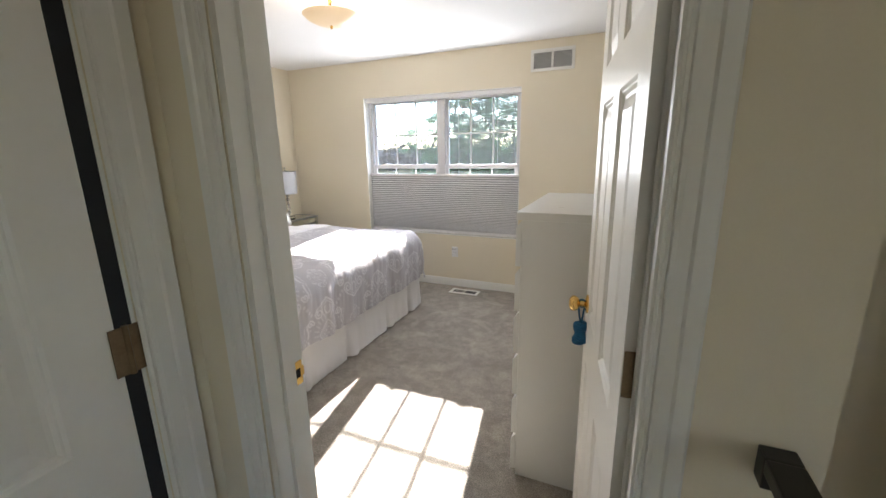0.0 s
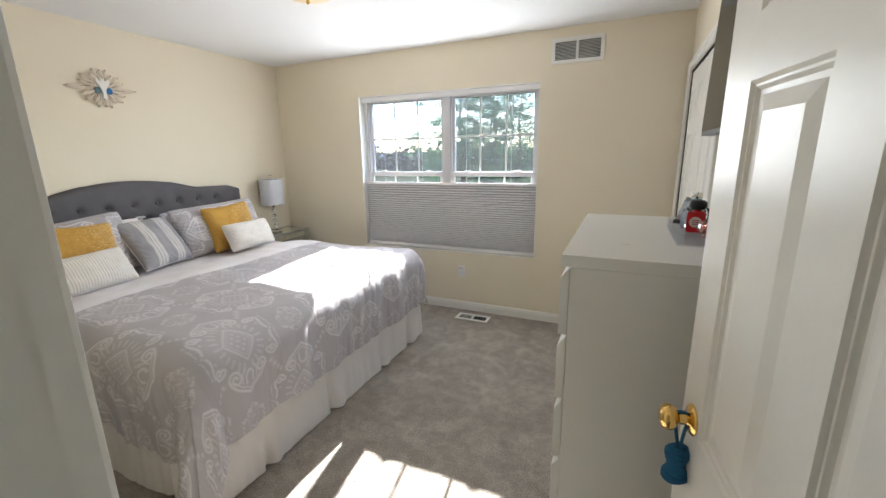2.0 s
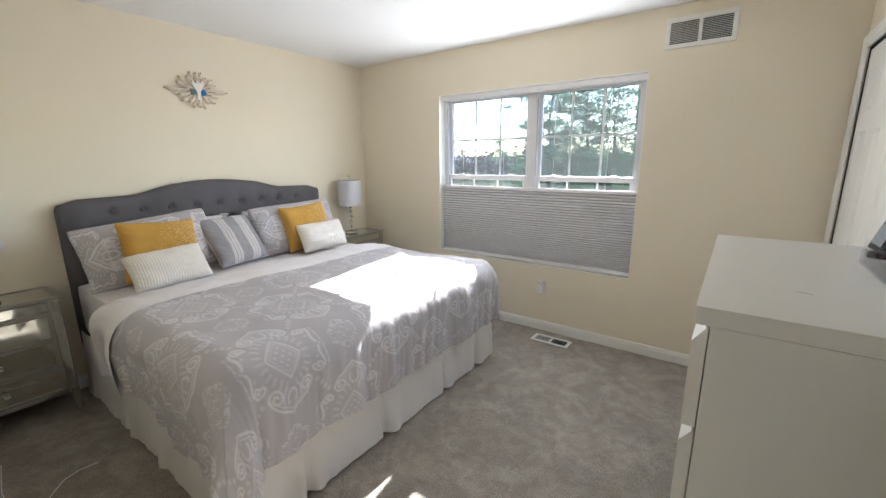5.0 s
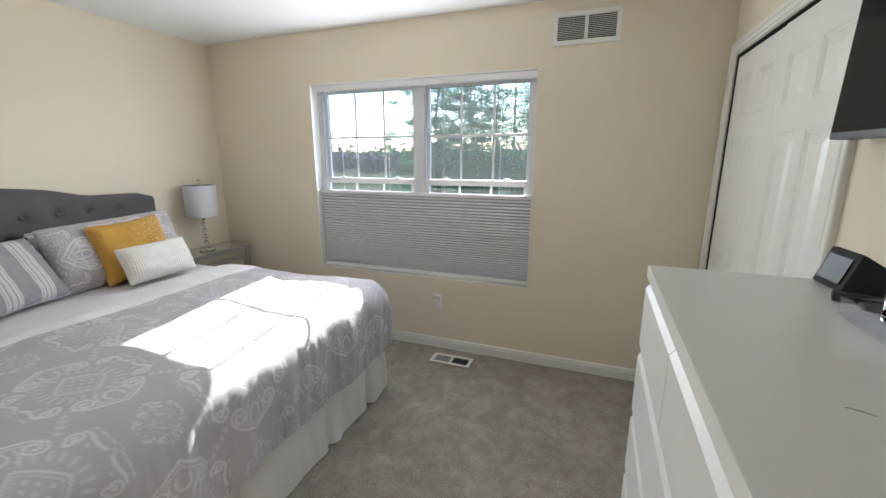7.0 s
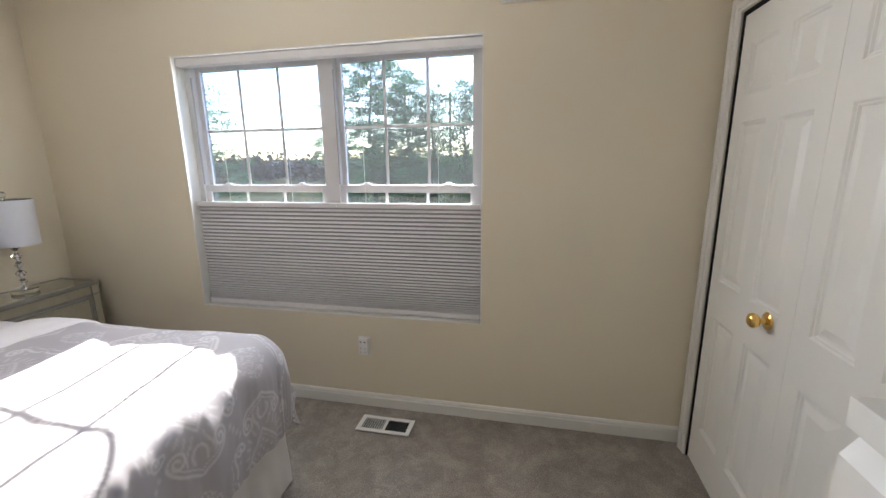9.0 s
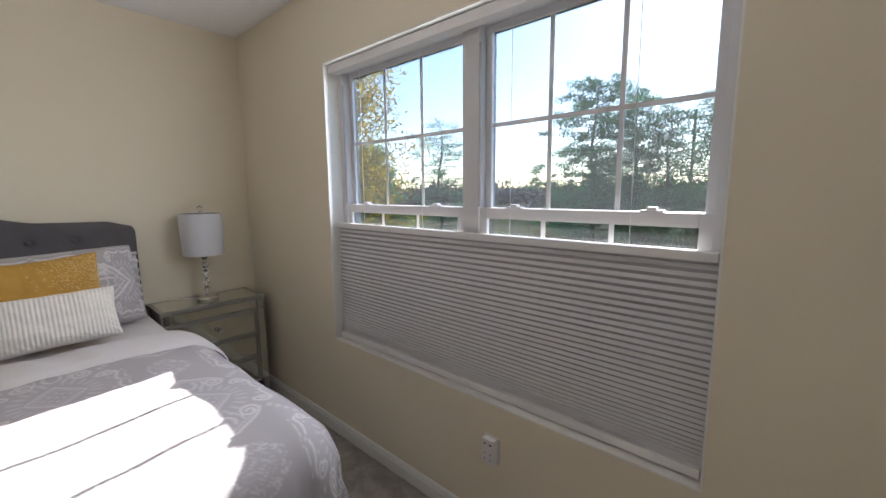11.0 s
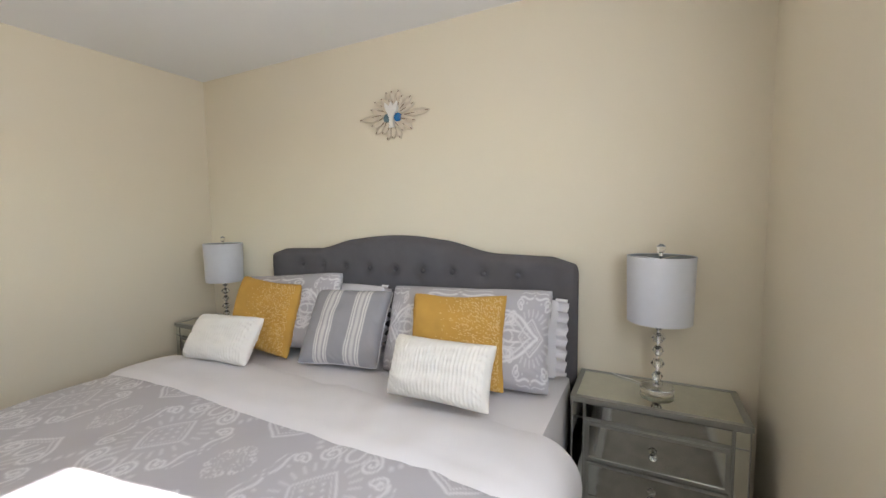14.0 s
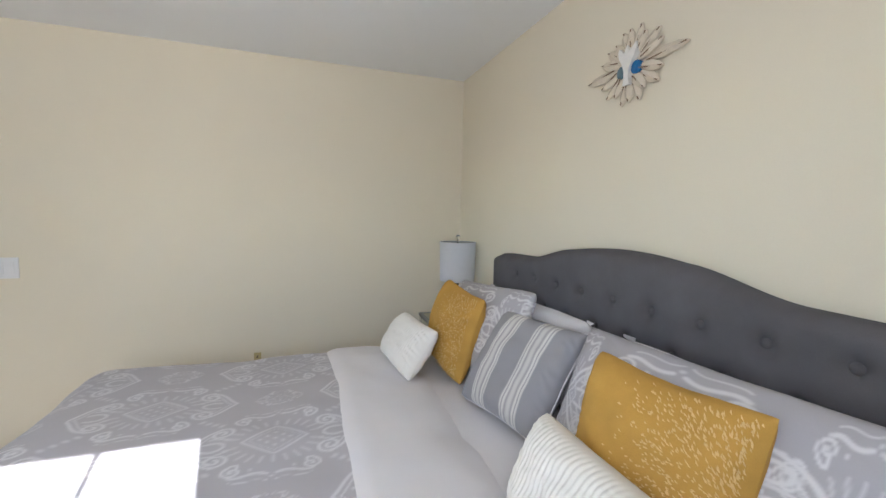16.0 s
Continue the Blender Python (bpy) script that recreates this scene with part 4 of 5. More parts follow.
def pillow_points(w, h, th, n2=44, pinch=0.10, seed=0.0):
    """Front and back of a soft cushion: local x across, z up from its bottom edge, y towards the back."""
    u = np.linspace(-1, 1, n2)
    U, V = np.meshgrid(u, u, indexing="ij")
    full = np.clip((1 - np.abs(U) ** 2.8) * (1 - np.abs(V) ** 2.8), 0, 1) ** 0.45
    sx = 1 - pinch * 0.62 * (1 - V ** 2) * np.abs(U) ** 3 - 0.030 * np.abs(V) ** 8 * np.abs(U) ** 4 + 0.010 * wobv(V * 3.1, U * 0.5, seed + 5)
    sz = 1 - pinch * 0.62 * (1 - U ** 2) * np.abs(V) ** 3 - 0.035 * np.abs(U) ** 8 * np.abs(V) ** 4 + 0.012 * wobv(U * 3.1, V * 0.5, seed + 8)
    X, Z = U * sx * w / 2, V * sz * h / 2 + h / 2
    bulge = th / 2 * full * (1 + 0.10 * wobv(U * 1.6 + seed, V * 1.6, seed)) + (0.007 * wobv(U * 3.2, V * 3.2, seed + 2) + 0.0016 * wobv(U * 9, V * 6, seed + 3)) * full
    rim = np.maximum(np.abs(U), np.abs(V))
    bulge = bulge + 0.0035 * np.sin(26 * (U + V) + 6 * wobv(U * 3, V * 3, seed + 6)) * np.clip((rim - 0.72) / 0.2, 0, 1) * full
    return U, V, X, bulge, Z


def pillow(name, label, w, h, th, m, mat, group="", weave=None, pinch=0.10, seed=0.0, ribs=0, n2=44):
    p = thing(name, label, "pillow", m, group)
    U, V, X, B, Z = pillow_points(w, h, th, n2, pinch, seed)
    wvv = weave(U * w / 2, V * h / 2) if weave else None
    Bf = B.copy()
    if ribs:
        Bf = B + 0.0042 * np.abs(np.sin(U * w / 2 * math.pi / ribs)) * np.clip(B / (th * 0.2), 0, 1)
    cloth("front", np.stack([X, -Bf, Z], -1), n2, n2, wvv, mat, p)
    cloth("back", np.stack([X, B * 0.8, Z], -1), n2, n2, wvv, mat, p, flip=True)
    return p


def seat(x, y, z, lean, yaw=0.0, roll=0.0):
    """A pillow's pose: bottom middle at (x, y, z), front turned to the foot, leaning back by some degrees."""
    return pose(x, y, z, 0, 0, 90 + yaw) @ pose(0, 0, 0, -lean, roll, 0)


LEN = "damask pillow shams"


def sham_weave(px, pz):
    a = sample_med(px / 0.36, pz / 0.20)
    b = sample_med((np.abs(px) - 0.33) / 0.13, pz / 0.20)
    return np.maximum(a, b)


for y, w, sd in ((3.44, 0.80, 1.0), (4.40, 0.735, 2.0)):
    pl = pillow("bed_pillow", "white cotton sleeping pillow with a ruffled edge", w, 0.350, 0.15, seat(-3.71, y, 0.726, 9, 0, 0), SHEET, "sleeping pillows", seed=sd, pinch=0.05)
    # ruffle along both short edges
    for side in (-1, 1):
        k = np.linspace(0, 1, 70)
        q = np.linspace(0, 1, 6)
        K, Q = np.meshgrid(k, q, indexing="ij")
        rx = side * (w / 2 - 0.02 + 0.055 * Q)
        ry = 0.022 * Q * np.sin(K * 42 + side) + 0.008 * Q * np.sin(K * 95)
        rz = 0.02 + 0.335 * K + 0.006 * np.sin(K * 50) * Q
        cloth("ruffle", np.stack([rx, ry, rz], -1), 70, 6, None, SHEET, pl)
for y, w, roll, sd in ((3.30, 0.78, -5, 3.0), (4.385, 0.79, -2, 4.0)):
    pillow("pillow_sham", "grey damask pillow sham with white scrolls", w, 0.42, 0.19, seat(-3.50, y, 0.730, 22, 0, roll), SHAMM, LEN, sham_weave, seed=sd, pinch=0.07, n2=170)

STRIPEM = pattern_material("grey cotton with cream stripes", (0.33, 0.325, 0.34), (0.72, 0.70, 0.67))


def stripe_weave(px, pz):
    v = np.zeros_like(px)
    for c in (-0.075, 0.085):
        for off, hw in ((-0.034, 0.003), (-0.022, 0.0045), (0.0, 0.010), (0.022, 0.0045), (0.034, 0.003)):
            v = np.maximum(v, np.clip(1.5 - np.abs(px - c - off) / hw, 0, 1) * (0.75 if hw > 0.008 else 1.0))
    return v


stp = pillow("striped_cushion", "square grey cushion with cream woven stripes", 0.42, 0.40, 0.16, seat(-3.40, 3.805, 0.742, 36, 13, 0), STRIPEM, "", stripe_weave, seed=5.0, n2=110)
b2 = bmesh.new()
U, V, X, B, Z = pillow_points(0.42, 0.40, 0.16, 44, 0.10, 5.0)
rim = [(X[i, 0], 0, Z[i, 0]) for i in range(44)] + [(X[43, j], 0, Z[43, j]) for j in range(1, 44)] + [(X[i, 43], 0, Z[i, 43]) for i in range(42, -1, -1)] + [(X[0, j], 0, Z[0, j]) for j in range(42, -1, -1)]
tube(b2, rim, 0.0035, 6)
part("piping", b2, SHEET, stp, "pale piping", smooth=180)


def dashes(p, w, h, th, seed, n2=1300):
    """Stitched dashes scattered over the right-hand part of a cushion's front, denser towards the edge."""
    rnd = random.Random(seed)
    b3 = bmesh.new()
    for _ in range(n2):
        f = rnd.random()
        u = 1 - 1.25 * f * f * (0.5 + 0.5 * rnd.random())
        v = rnd.uniform(-0.92, 0.92)
        if not -0.95 < u < 0.95:
            continue
        full = max(0.0, (1 - abs(u) ** 2.8) * (1 - abs(v) ** 2.8)) ** 0.45
        x, z, y = u * w / 2 * (1 - 0.05 * (1 - v * v) * abs(u) ** 3), v * h / 2 * (1 - 0.05 * (1 - u * u) * abs(v) ** 3) + h / 2, -th / 2 * full * (1 + 0.10 * wob(u * 1.6 + seed, v * 1.6, seed)) - 0.007 * wob(u * 3.2, v * 3.2, seed + 2) * full - 0.0035
        a = math.atan2(v * h, (u - 1.2) * w) + rnd.uniform(-0.3, 0.3)
        l, t2 = rnd.uniform(0.0035, 0.0065), 0.0018
        ca, sa = math.cos(a), math.sin(a)
        c = [b3.verts.new((x + ca * dx - sa * dz, y - (0.002 if dx == 0 else 0.0), z + sa * dx + ca * dz)) for dx, dz in ((-l, 0), (0, t2), (l, 0), (0, -t2))]
        b3.faces.new(c)
    ob = part("embroidery", b3, DASH, p, "pale stitched dashes")
    tagged(ob, kind="stuff")


for y, w, roll, sd in ((3.272, 0.44, 3, 6.0), (4.405, 0.44, -3, 7.0)):
    pl = pillow("mustard_cushion", "mustard yellow cushion with stitched dashes", w, 0.39, 0.18, seat(-3.395 if sd < 6.5 else -3.43, y, 0.738, 15, 0, roll), MUSTARD, "mustard cushions", seed=sd, n2=72, pinch=0.14)
    dashes(pl, w, 0.39, 0.18, int(sd))
for y, x, yaw, w, sd in ((3.245, -3.165, 3, 0.435, 8.0), (4.415, -3.24, -1, 0.435, 9.0)):
    pillow("lumbar_cushion", "small white ribbed knit lumbar cushion", w, 0.24, 0.16, seat(x, y, 0.754, 34 if sd < 8.5 else 25, yaw, -1 if sd > 8.5 else -2), WHITEKNIT, "white lumbar cushions", seed=sd, ribs=0.015, n2=150, pinch=0.11)

# ---------------------------------------------------------------- night stands and lamps


def night_stand():
    """Mirrored three-drawer stand: origin on the floor, middle of its back; front faces +x."""
    D, W, H = 0.312, 0.590, 0.728
    o = thing("night_stand", "silver mirrored three-drawer night stand", "night stand", group="mirrored night stands")
    b3 = bmesh.new()
    for b in ((0, D, -W / 2, W / 2, H - 0.020, H - 0.006), (0, D, -W / 2, -W / 2 + 0.022, H - 0.006, H), (0, D, W / 2 - 0.022, W / 2, H - 0.006, H), (D - 0.022, D, -W / 2 + 0.022, W / 2 - 0.022, H - 0.006, H), (0, 0.018, -W / 2 + 0.022, W / 2 - 0.022, H - 0.006, H)):
        box(b3, *b, 0.001)
    part("top_frame", b3, SILVERW, o)
    b3 = bmesh.new()
    box(b3, 0.018, D - 0.022, -W / 2 + 0.022, W / 2 - 0.022, H - 0.005, H - 0.002)
    part("top_mirror", b3, MIRROR, o, "mirror glass top")
    b3 = bmesh.new()
    box(b3, 0.006, D - 0.014, -W / 2 + 0.012, W / 2 - 0.012, 0.15, H - 0.020)
    part("body", b3, SILVERW, o)
    for s in (-1, 1):
        b3 = bmesh.new()
        y0 = s * (W / 2 - 0.030)
        box(b3, D - 0.014, D - 0.006, y0 - 0.026, y0 + 0.026, 0.15, H - 0.020, 0.001)
        part("corner_post", b3, SILVERW, o)
        b3 = bmesh.new()
        box(b3, D - 0.006, D - 0.002, y0 - 0.020, y0 + 0.020, 0.155, H - 0.085, 0.0012)
        part("post_mirror", b3, MIRROR, o)
        b3 = bmesh.new()
        box(b3, D - 0.006, D - 0.002, y0 - 0.020, y0 + 0.020, H - 0.080, H - 0.024, 0.0012)
        part("corner_mirror", b3, MIRROR, o)
        for x0 in (0.02, D - 0.035):
            b3 = bmesh.new()
            vs = box(b3, x0, x0 + 0.03, s * W / 2 - s * 0.02 - 0.018, s * W / 2 - s * 0.02 + 0.018, 0.0, 0.15)
            for v in vs:
                if v.co.z < 0.01:
                    v.co.x = x0 + 0.015 + (v.co.x - x0 - 0.015) * 0.62
                    v.co.y = s * (W / 2 - 0.02) + (v.co.y - s * (W / 2 - 0.02)) * 0.62
            part("leg", b3, SILVERW, o)
    b3 = bmesh.new()
    box(b3, D - 0.008, D - 0.003, -W / 2 + 0.060, W / 2 - 0.060, H - 0.078, H - 0.026, 0.0012)
    part("frieze_mirror", b3, MIRROR, o)
    for k in range(3):
        z0 = 0.158 + k * 0.160
        b3 = bmesh.new()
        y0, y1, z1 = -W / 2 + 0.062, W / 2 - 0.062, z0 + 0.153
        for b in ((D - 0.014, D, y0, y1, z0, z0 + 0.012), (D - 0.014, D, y0, y1, z1 - 0.012, z1), (D - 0.014, D, y0, y0 + 0.012, z0 + 0.012, z1 - 0.012), (D - 0.014, D, y1 - 0.012, y1, z0 + 0.012, z1 - 0.012)):
            box(b3, *b, 0.0015)
        dr = part("drawer", b3, SILVERW, o)
        b3 = bmesh.new()
        box(b3, D - 0.012, D - 0.006, y0 + 0.012, y1 - 0.012, z0 + 0.012, z1 - 0.012)
        part("drawer_mirror", b3, MIRROR, dr, "antiqued mirror front")
        b3 = bmesh.new()
        lathe(b3, [(0.005, 0), (0.005, 0.012), (0.012, 0.017), (0.015, 0.024), (0.010, 0.032), (0, 0.034)], 10)
        part("pull", b3, CRYSTAL, dr, "faceted crystal pull", m=pose(D - 0.006, 0, z0 + 0.077, 0, 90, 0))
    return o


def table_lamp():
    o = thing("table_lamp", "crystal table lamp with a pale silver drum shade", "table lamp", group="bedside lamps")
    b3 = bmesh.new()
    lathe(b3, [(0, 0), (0.060, 0), (0.062, 0.004), (0.062, 0.018), (0.058, 0.022), (0.030, 0.024), (0, 0.024)], 36)
    part("base", b3, CRYSTAL, o, "clear glass disc base", smooth=40)
    b3 = bmesh.new()
    lathe(b3, [(0, 0.024), (0.020, 0.024), (0.018, 0.032), (0.007, 0.036), (0.006, 0.30), (0.014, 0.305), (0.016, 0.318), (0.006, 0.325), (0.006, 0.545), (0, 0.545)], 16)
    part("stem", b3, CHROME, o, "chrome stem", smooth=40)
    for k in range(5):
        z = 0.062 + k * 0.052
        b3 = bmesh.new()
        r = 0.026 if k % 2 else 0.021
        lathe(b3, [(0.0065, z - 0.021), (r * 0.6, z - 0.016), (r, z), (r * 0.6, z + 0.016), (0.0065, z + 0.021)], 8, pose(0, 0, 0, 0, 0, k * 19))
        part("bead", b3, CRYSTAL, o, "faceted crystal bead")
    b3 = bmesh.new()
    r0, r1, z0, z1 = 0.116, 0.122, 0.285, 0.545
    lathe(b3, [(r0, z0), (r1, z1), (r1 - 0.003, z1), (r0 - 0.003, z0), (r0, z0)], 56)
    sh = part("shade", b3, LAMPSH, o, "pale silver fabric drum shade", smooth=40)
    b3 = bmesh.new()
    lathe(b3, [(r0 - 0.0035, z0 + 0.002), (r1 - 0.0035, z1 - 0.002), (r1 - 0.0045, z1 - 0.002), (r0 - 0.0045, z0 + 0.002), (r0 - 0.0035, z0 + 0.002)], 56)
    part("lining", b3, SHADEIN, sh, "grey shade lining", smooth=40)
    for k in range(3):
        b3 = bmesh.new()
        a = k * 2.094 + 0.4
        tube(b3, [(0.005 * math.cos(a), 0.005 * math.sin(a), z1 - 0.012), ((r1 - 0.005) * math.cos(a), (r1 - 0.005) * math.sin(a), z1 - 0.004)], 0.0018, 6)
        part("spider_arm", b3, CHROME, o)
    b3 = bmesh.new()
    lathe(b3, [(0, 0.545), (0.008, 0.545), (0.006, 0.556), (0.010, 0.560), (0, 0.560)], 14)
    part("finial_base", b3, CHROME, o, smooth=40)
    b3 = bmesh.new()
    bmesh.ops.create_uvsphere(b3, u_segments=18, v_segments=12, radius=0.0165, matrix=pose(0, 0, 0.576))
    part("finial", b3, CRYSTAL, o, "crystal ball finial", smooth=180)
    return o


ns = night_stand()
ns.matrix_basis = pose(WX + 0.012, 5.138, 0.004)
copy_thing(ns, pose(WX + 0.012, 2.495, 0.004))
lamp = table_lamp()
lamp.matrix_basis = pose(-3.765, 5.150, 0.7325)
copy_thing(lamp, pose(-3.755, 2.515, 0.7325, 0, 0, 50))
cord = bmesh.new()
tube(cord, [(-3.80, 5.12, 0.7345), (-3.84, 5.06, 0.7345), (-3.865, 5.00, 0.7345), (-3.893, 4.97, 0.7345), (-3.899, 4.96, 0.60), (-3.899, 4.95, 0.30)], 0.002, 6)
solid("lamp_cord", cord, GRILLE, "thin pale lamp cord trailing over the night stand", "cord", smooth=180)

cable = bmesh.new()
tube(cable, [(-3.30, 2.40, 0.008), (-3.18, 2.385, 0.008), (-3.05, 2.370, 0.008), (-2.95, 2.372, 0.008), (-2.87, 2.395, 0.008), (-2.81, 2.43, 0.008), (-2.80, 2.47, 0.008), (-2.86, 2.51, 0.008), (-2.92, 2.56, 0.008), (-2.94, 2.62, 0.008), (-2.93, 2.69, 0.008)], 0.0022, 6)
solid("floor_cable", cable, WHITEPL, "thin white cable lying curled on the carpet", "cable", smooth=180)

# ---------------------------------------------------------------- wall ornament
CREAM = material("cream painted wood", (0.66, 0.58, 0.46), 0.6, var=0.10, scale=25, fine=200, bump=0.2)
PETALBROWN = material("brown petal outline", (0.22, 0.15, 0.09), 0.7, var=0.2, scale=30)
DISC1 = material("blue glazed disc", (0.02, 0.14, 0.36), 0.25, var=0.35, scale=60, fine=300, bump=0.1)
DISC2 = material("slate teal disc", (0.10, 0.17, 0.20), 0.35, var=0.3, scale=60, fine=300, bump=0.1)
orn = thing("wall_ornament", "cream carved sunburst ornament with a white centre and blue discs", "wall ornament", pose(WX, 3.831, 2.003, 0, 0, 90))
rnd = random.Random(4)
npet = 20
for k in range(npet):
    a = 2 * math.pi * k / npet + 0.02
    rx2, rz2 = 0.208, 0.140
    ca, sa = math.cos(a), math.sin(a)
    reach = 1 / math.sqrt((ca / rx2) ** 2 + (sa / rz2) ** 2)
    reach = 0.30 * reach + 0.70 / (abs(ca) / rx2 + abs(sa) / rz2) * 1.06
    reach *= (1.05 if k % 2 == 0 else 0.90)
    if k % 10 == 0:
        reach *= 1.04
    wd = 0.019 + 0.004 * rnd.random()
    b2 = bmesh.new()
    l0 = 0.025
    prof = [(l0, 0.004, 0.006), (l0 + (reach - l0) * 0.55, wd, 0.016), (l0 + (reach - l0) * 0.82, wd * 0.75, 0.014), (reach, 0.0015, 0.006)]
    rows = []
    for r, hw, hh in prof:
        rows += [(r, 0.0, -hw), (r, -hh * 0.5, -hw * 0.9), (r, -hh, 0.0), (r, -hh * 0.5, hw * 0.9), (r, 0.0, hw)]
    grid_faces(b2, rows, 4, 5)
    part("petal", b2, CREAM, orn, m=pose(0, -0.006 - 0.008 * (k % 2), 0) @ Matrix.Rotation(-a, 4, 'Y'))
    # brown outline of the petal, thickened to imitate the shade between petals
    b2 = bmesh.new()
    tube(b2, [(l0 + (reach - l0) * 0.25, -0.011, -wd * 0.4), (reach * 0.97, -0.006, 0.0)], 0.0024, 5)
    part("petal_edge", b2, PETALBROWN, orn, m=pose(0, -0.009 - 0.008 * (k % 2), 0) @ Matrix.Rotation(-a, 4, 'Y'))
for x, mt, nm in ((0.036, DISC1, "blue glazed disc"), (-0.032, DISC2, "slate teal disc")):
    b2 = bmesh.new()
    lathe(b2, [(0, 0.030), (0.018, 0.029), (0.023, 0.026), (0.023, 0.010), (0, 0.010)], 24, pose(x, 0, -0.016, 90, 0, 0))
    part("disc", b2, mt, orn, nm, smooth=40)
BIRDM = material("white painted wood", (0.80, 0.78, 0.74), 0.5, var=0.05, scale=30)
b2 = bmesh.new()
sil = [(0.0, 0.078), (0.010, 0.066), (0.012, 0.052), (0.026, 0.060), (0.046, 0.078), (0.050, 0.060), (0.044, 0.034), (0.026, 0.006), (0.014, -0.020), (0.013, -0.052), (0.020, -0.080), (-0.018, -0.080), (-0.012, -0.050), (-0.014, -0.020), (-0.026, 0.008), (-0.044, 0.036), (-0.050, 0.060), (-0.044, 0.076), (-0.024, 0.056), (-0.012, 0.052), (-0.010, 0.066)]
f = b2.faces.new([b2.verts.new((x * 0.86, -0.036, z * 0.88)) for x, z in sil])
r = bmesh.ops.extrude_face_region(b2, geom=[f])
for v in [g for g in r["geom"] if isinstance(g, bmesh.types.BMVert)]:
    v.co.y = -0.012
part("centre_figure", b2, BIRDM, orn, "flat white winged figure")

# ---------------------------------------------------------------- things on the chest of drawers
ACRYL = pane_material("clear acrylic", (0.93, 0.94, 0.96), 0.10)
tray = thing("acrylic_tray", "clear acrylic tray holding perfume bottles", "tray", pose(-0.145, 3.435, DRH))
b2 = bmesh.new()
box(b2, -0.102, 0.085, -0.165, 0.165, 0.001, 0.006, 0.001)
part("base", b2, ACRYL, tray)
for b in ((-0.102, -0.096, -0.165, 0.165, 0.006, 0.034), (0.079, 0.085, -0.165, 0.165, 0.006, 0.034), (-0.096, 0.079, -0.165, -0.159, 0.006, 0.034), (-0.096, 0.079, 0.159, 0.165, 0.006, 0.034)):
    b2 = bmesh.new()
    box(b2, *b, 0.001)
    part("side", b2, ACRYL, tray)
TZ = DRH + 0.0065
LIQ = glass_material("pale blue scent glass", (0.86, 0.92, 0.96), 0.0, 1.45)
TEAL = material("teal enamel", (0.02, 0.30, 0.25), 0.3, var=0.05)
RED = material("red lacquered glass", (0.55, 0.012, 0.02), 0.15, var=0.1, scale=20)
PINKG = glass_material("pink faceted glass", (0.95, 0.45, 0.42), 0.02, 1.45)
PAPER = material("printed paper label", (0.75, 0.70, 0.66), 0.6, var=0.05)
perf = thing("perfume_bottle", "clear faceted perfume bottle with teal neck and silver cap", "perfume bottle", pose(-0.172, 3.560, TZ, 0, 0, 12))
b2 = bmesh.new()
lathe(b2, [(0, 0), (0.036, 0), (0.041, 0.006), (0.041, 0.050), (0.030, 0.075), (0.016, 0.085), (0, 0.086)], 8, Matrix.Diagonal((1, 0.6, 1, 1)))
part("bottle", b2, LIQ, perf)
b2 = bmesh.new()
lathe(b2, [(0, 0.086), (0.0155, 0.086), (0.0155, 0.098), (0, 0.098)], 20)
part("neck", b2, TEAL, perf, "teal collar", smooth=40)
b2 = bmesh.new()
lathe(b2, [(0, 0.098), (0.015, 0.098), (0.0165, 0.101), (0.0165, 0.116), (0.014, 0.119), (0, 0.119)], 20)
part("cap", b2, CHROME, perf, "silver cap", smooth=40)
redb = thing("red_bottle", "red glass scent bottle with a round pale label", "perfume bottle", pose(-0.178, 3.478, TZ, 0, 0, -12) @ Matrix.Scale(1.06, 4))
b2 = bmesh.new()
box(b2, -0.024, 0.024, -0.014, 0.014, 0, 0.062, 0.008)
part("bottle", b2, RED, redb, smooth=50)
b2 = bmesh.new()
lathe(b2, [(0, 0.062), (0.010, 0.062), (0.010, 0.070), (0, 0.070)], 16)
part("neck", b2, RED, redb, smooth=40)
b2 = bmesh.new()
lathe(b2, [(0, 0.070), (0.020, 0.070), (0.024, 0.078), (0.024, 0.090), (0.018, 0.096), (0, 0.097)], 20)
part("cap", b2, BLACK, redb, "black rounded cap", smooth=50)
b2 = bmesh.new()
lathe(b2, [(0, 0.0005), (0.016, 0.0005), (0.016, 0)], 24, pose(0, -0.0142, 0.032, 90, 0, 0))
part("label", b2, PAPER, redb, "round pale label")
for k in range(3):
    b2 = bmesh.new()
    box(b2, -0.009, 0.009, -0.0154, -0.0150, 0.025 + k * 0.006, 0.0275 + k * 0.006)
    part("print", b2, RED, redb)
pink = thing("pink_bottle", "pink faceted heart-shaped scent bottle lying low", "perfume bottle", pose(-0.140, 3.398, TZ, 0, 0, 10) @ Matrix.Scale(1.08, 4))
b2 = bmesh.new()
lathe(b2, [(0, 0), (0.026, 0.0), (0.044, 0.022), (0.040, 0.038), (0.018, 0.056), (0, 0.057)], 7, Matrix.Diagonal((1, 0.6, 1, 1)))
part("bottle", b2, PINKG, pink)
b2 = bmesh.new()
lathe(b2, [(0, 0.057), (0.016, 0.057), (0.018, 0.064), (0.012, 0.074), (0, 0.075)], 8)
part("cap", b2, CHROME, pink, "silver faceted cap")
FABD = material("dark grey speaker fabric", (0.035, 0.035, 0.036), 0.9, var=0.15, scale=40, fine=900, bump=0.5, bump_dist=0.0008)
disp = thing("smart_display", "small dark fabric wedge display", "smart display", pose(-0.135, 3.790, DRH, 0, 0, 4))
b2 = bmesh.new()
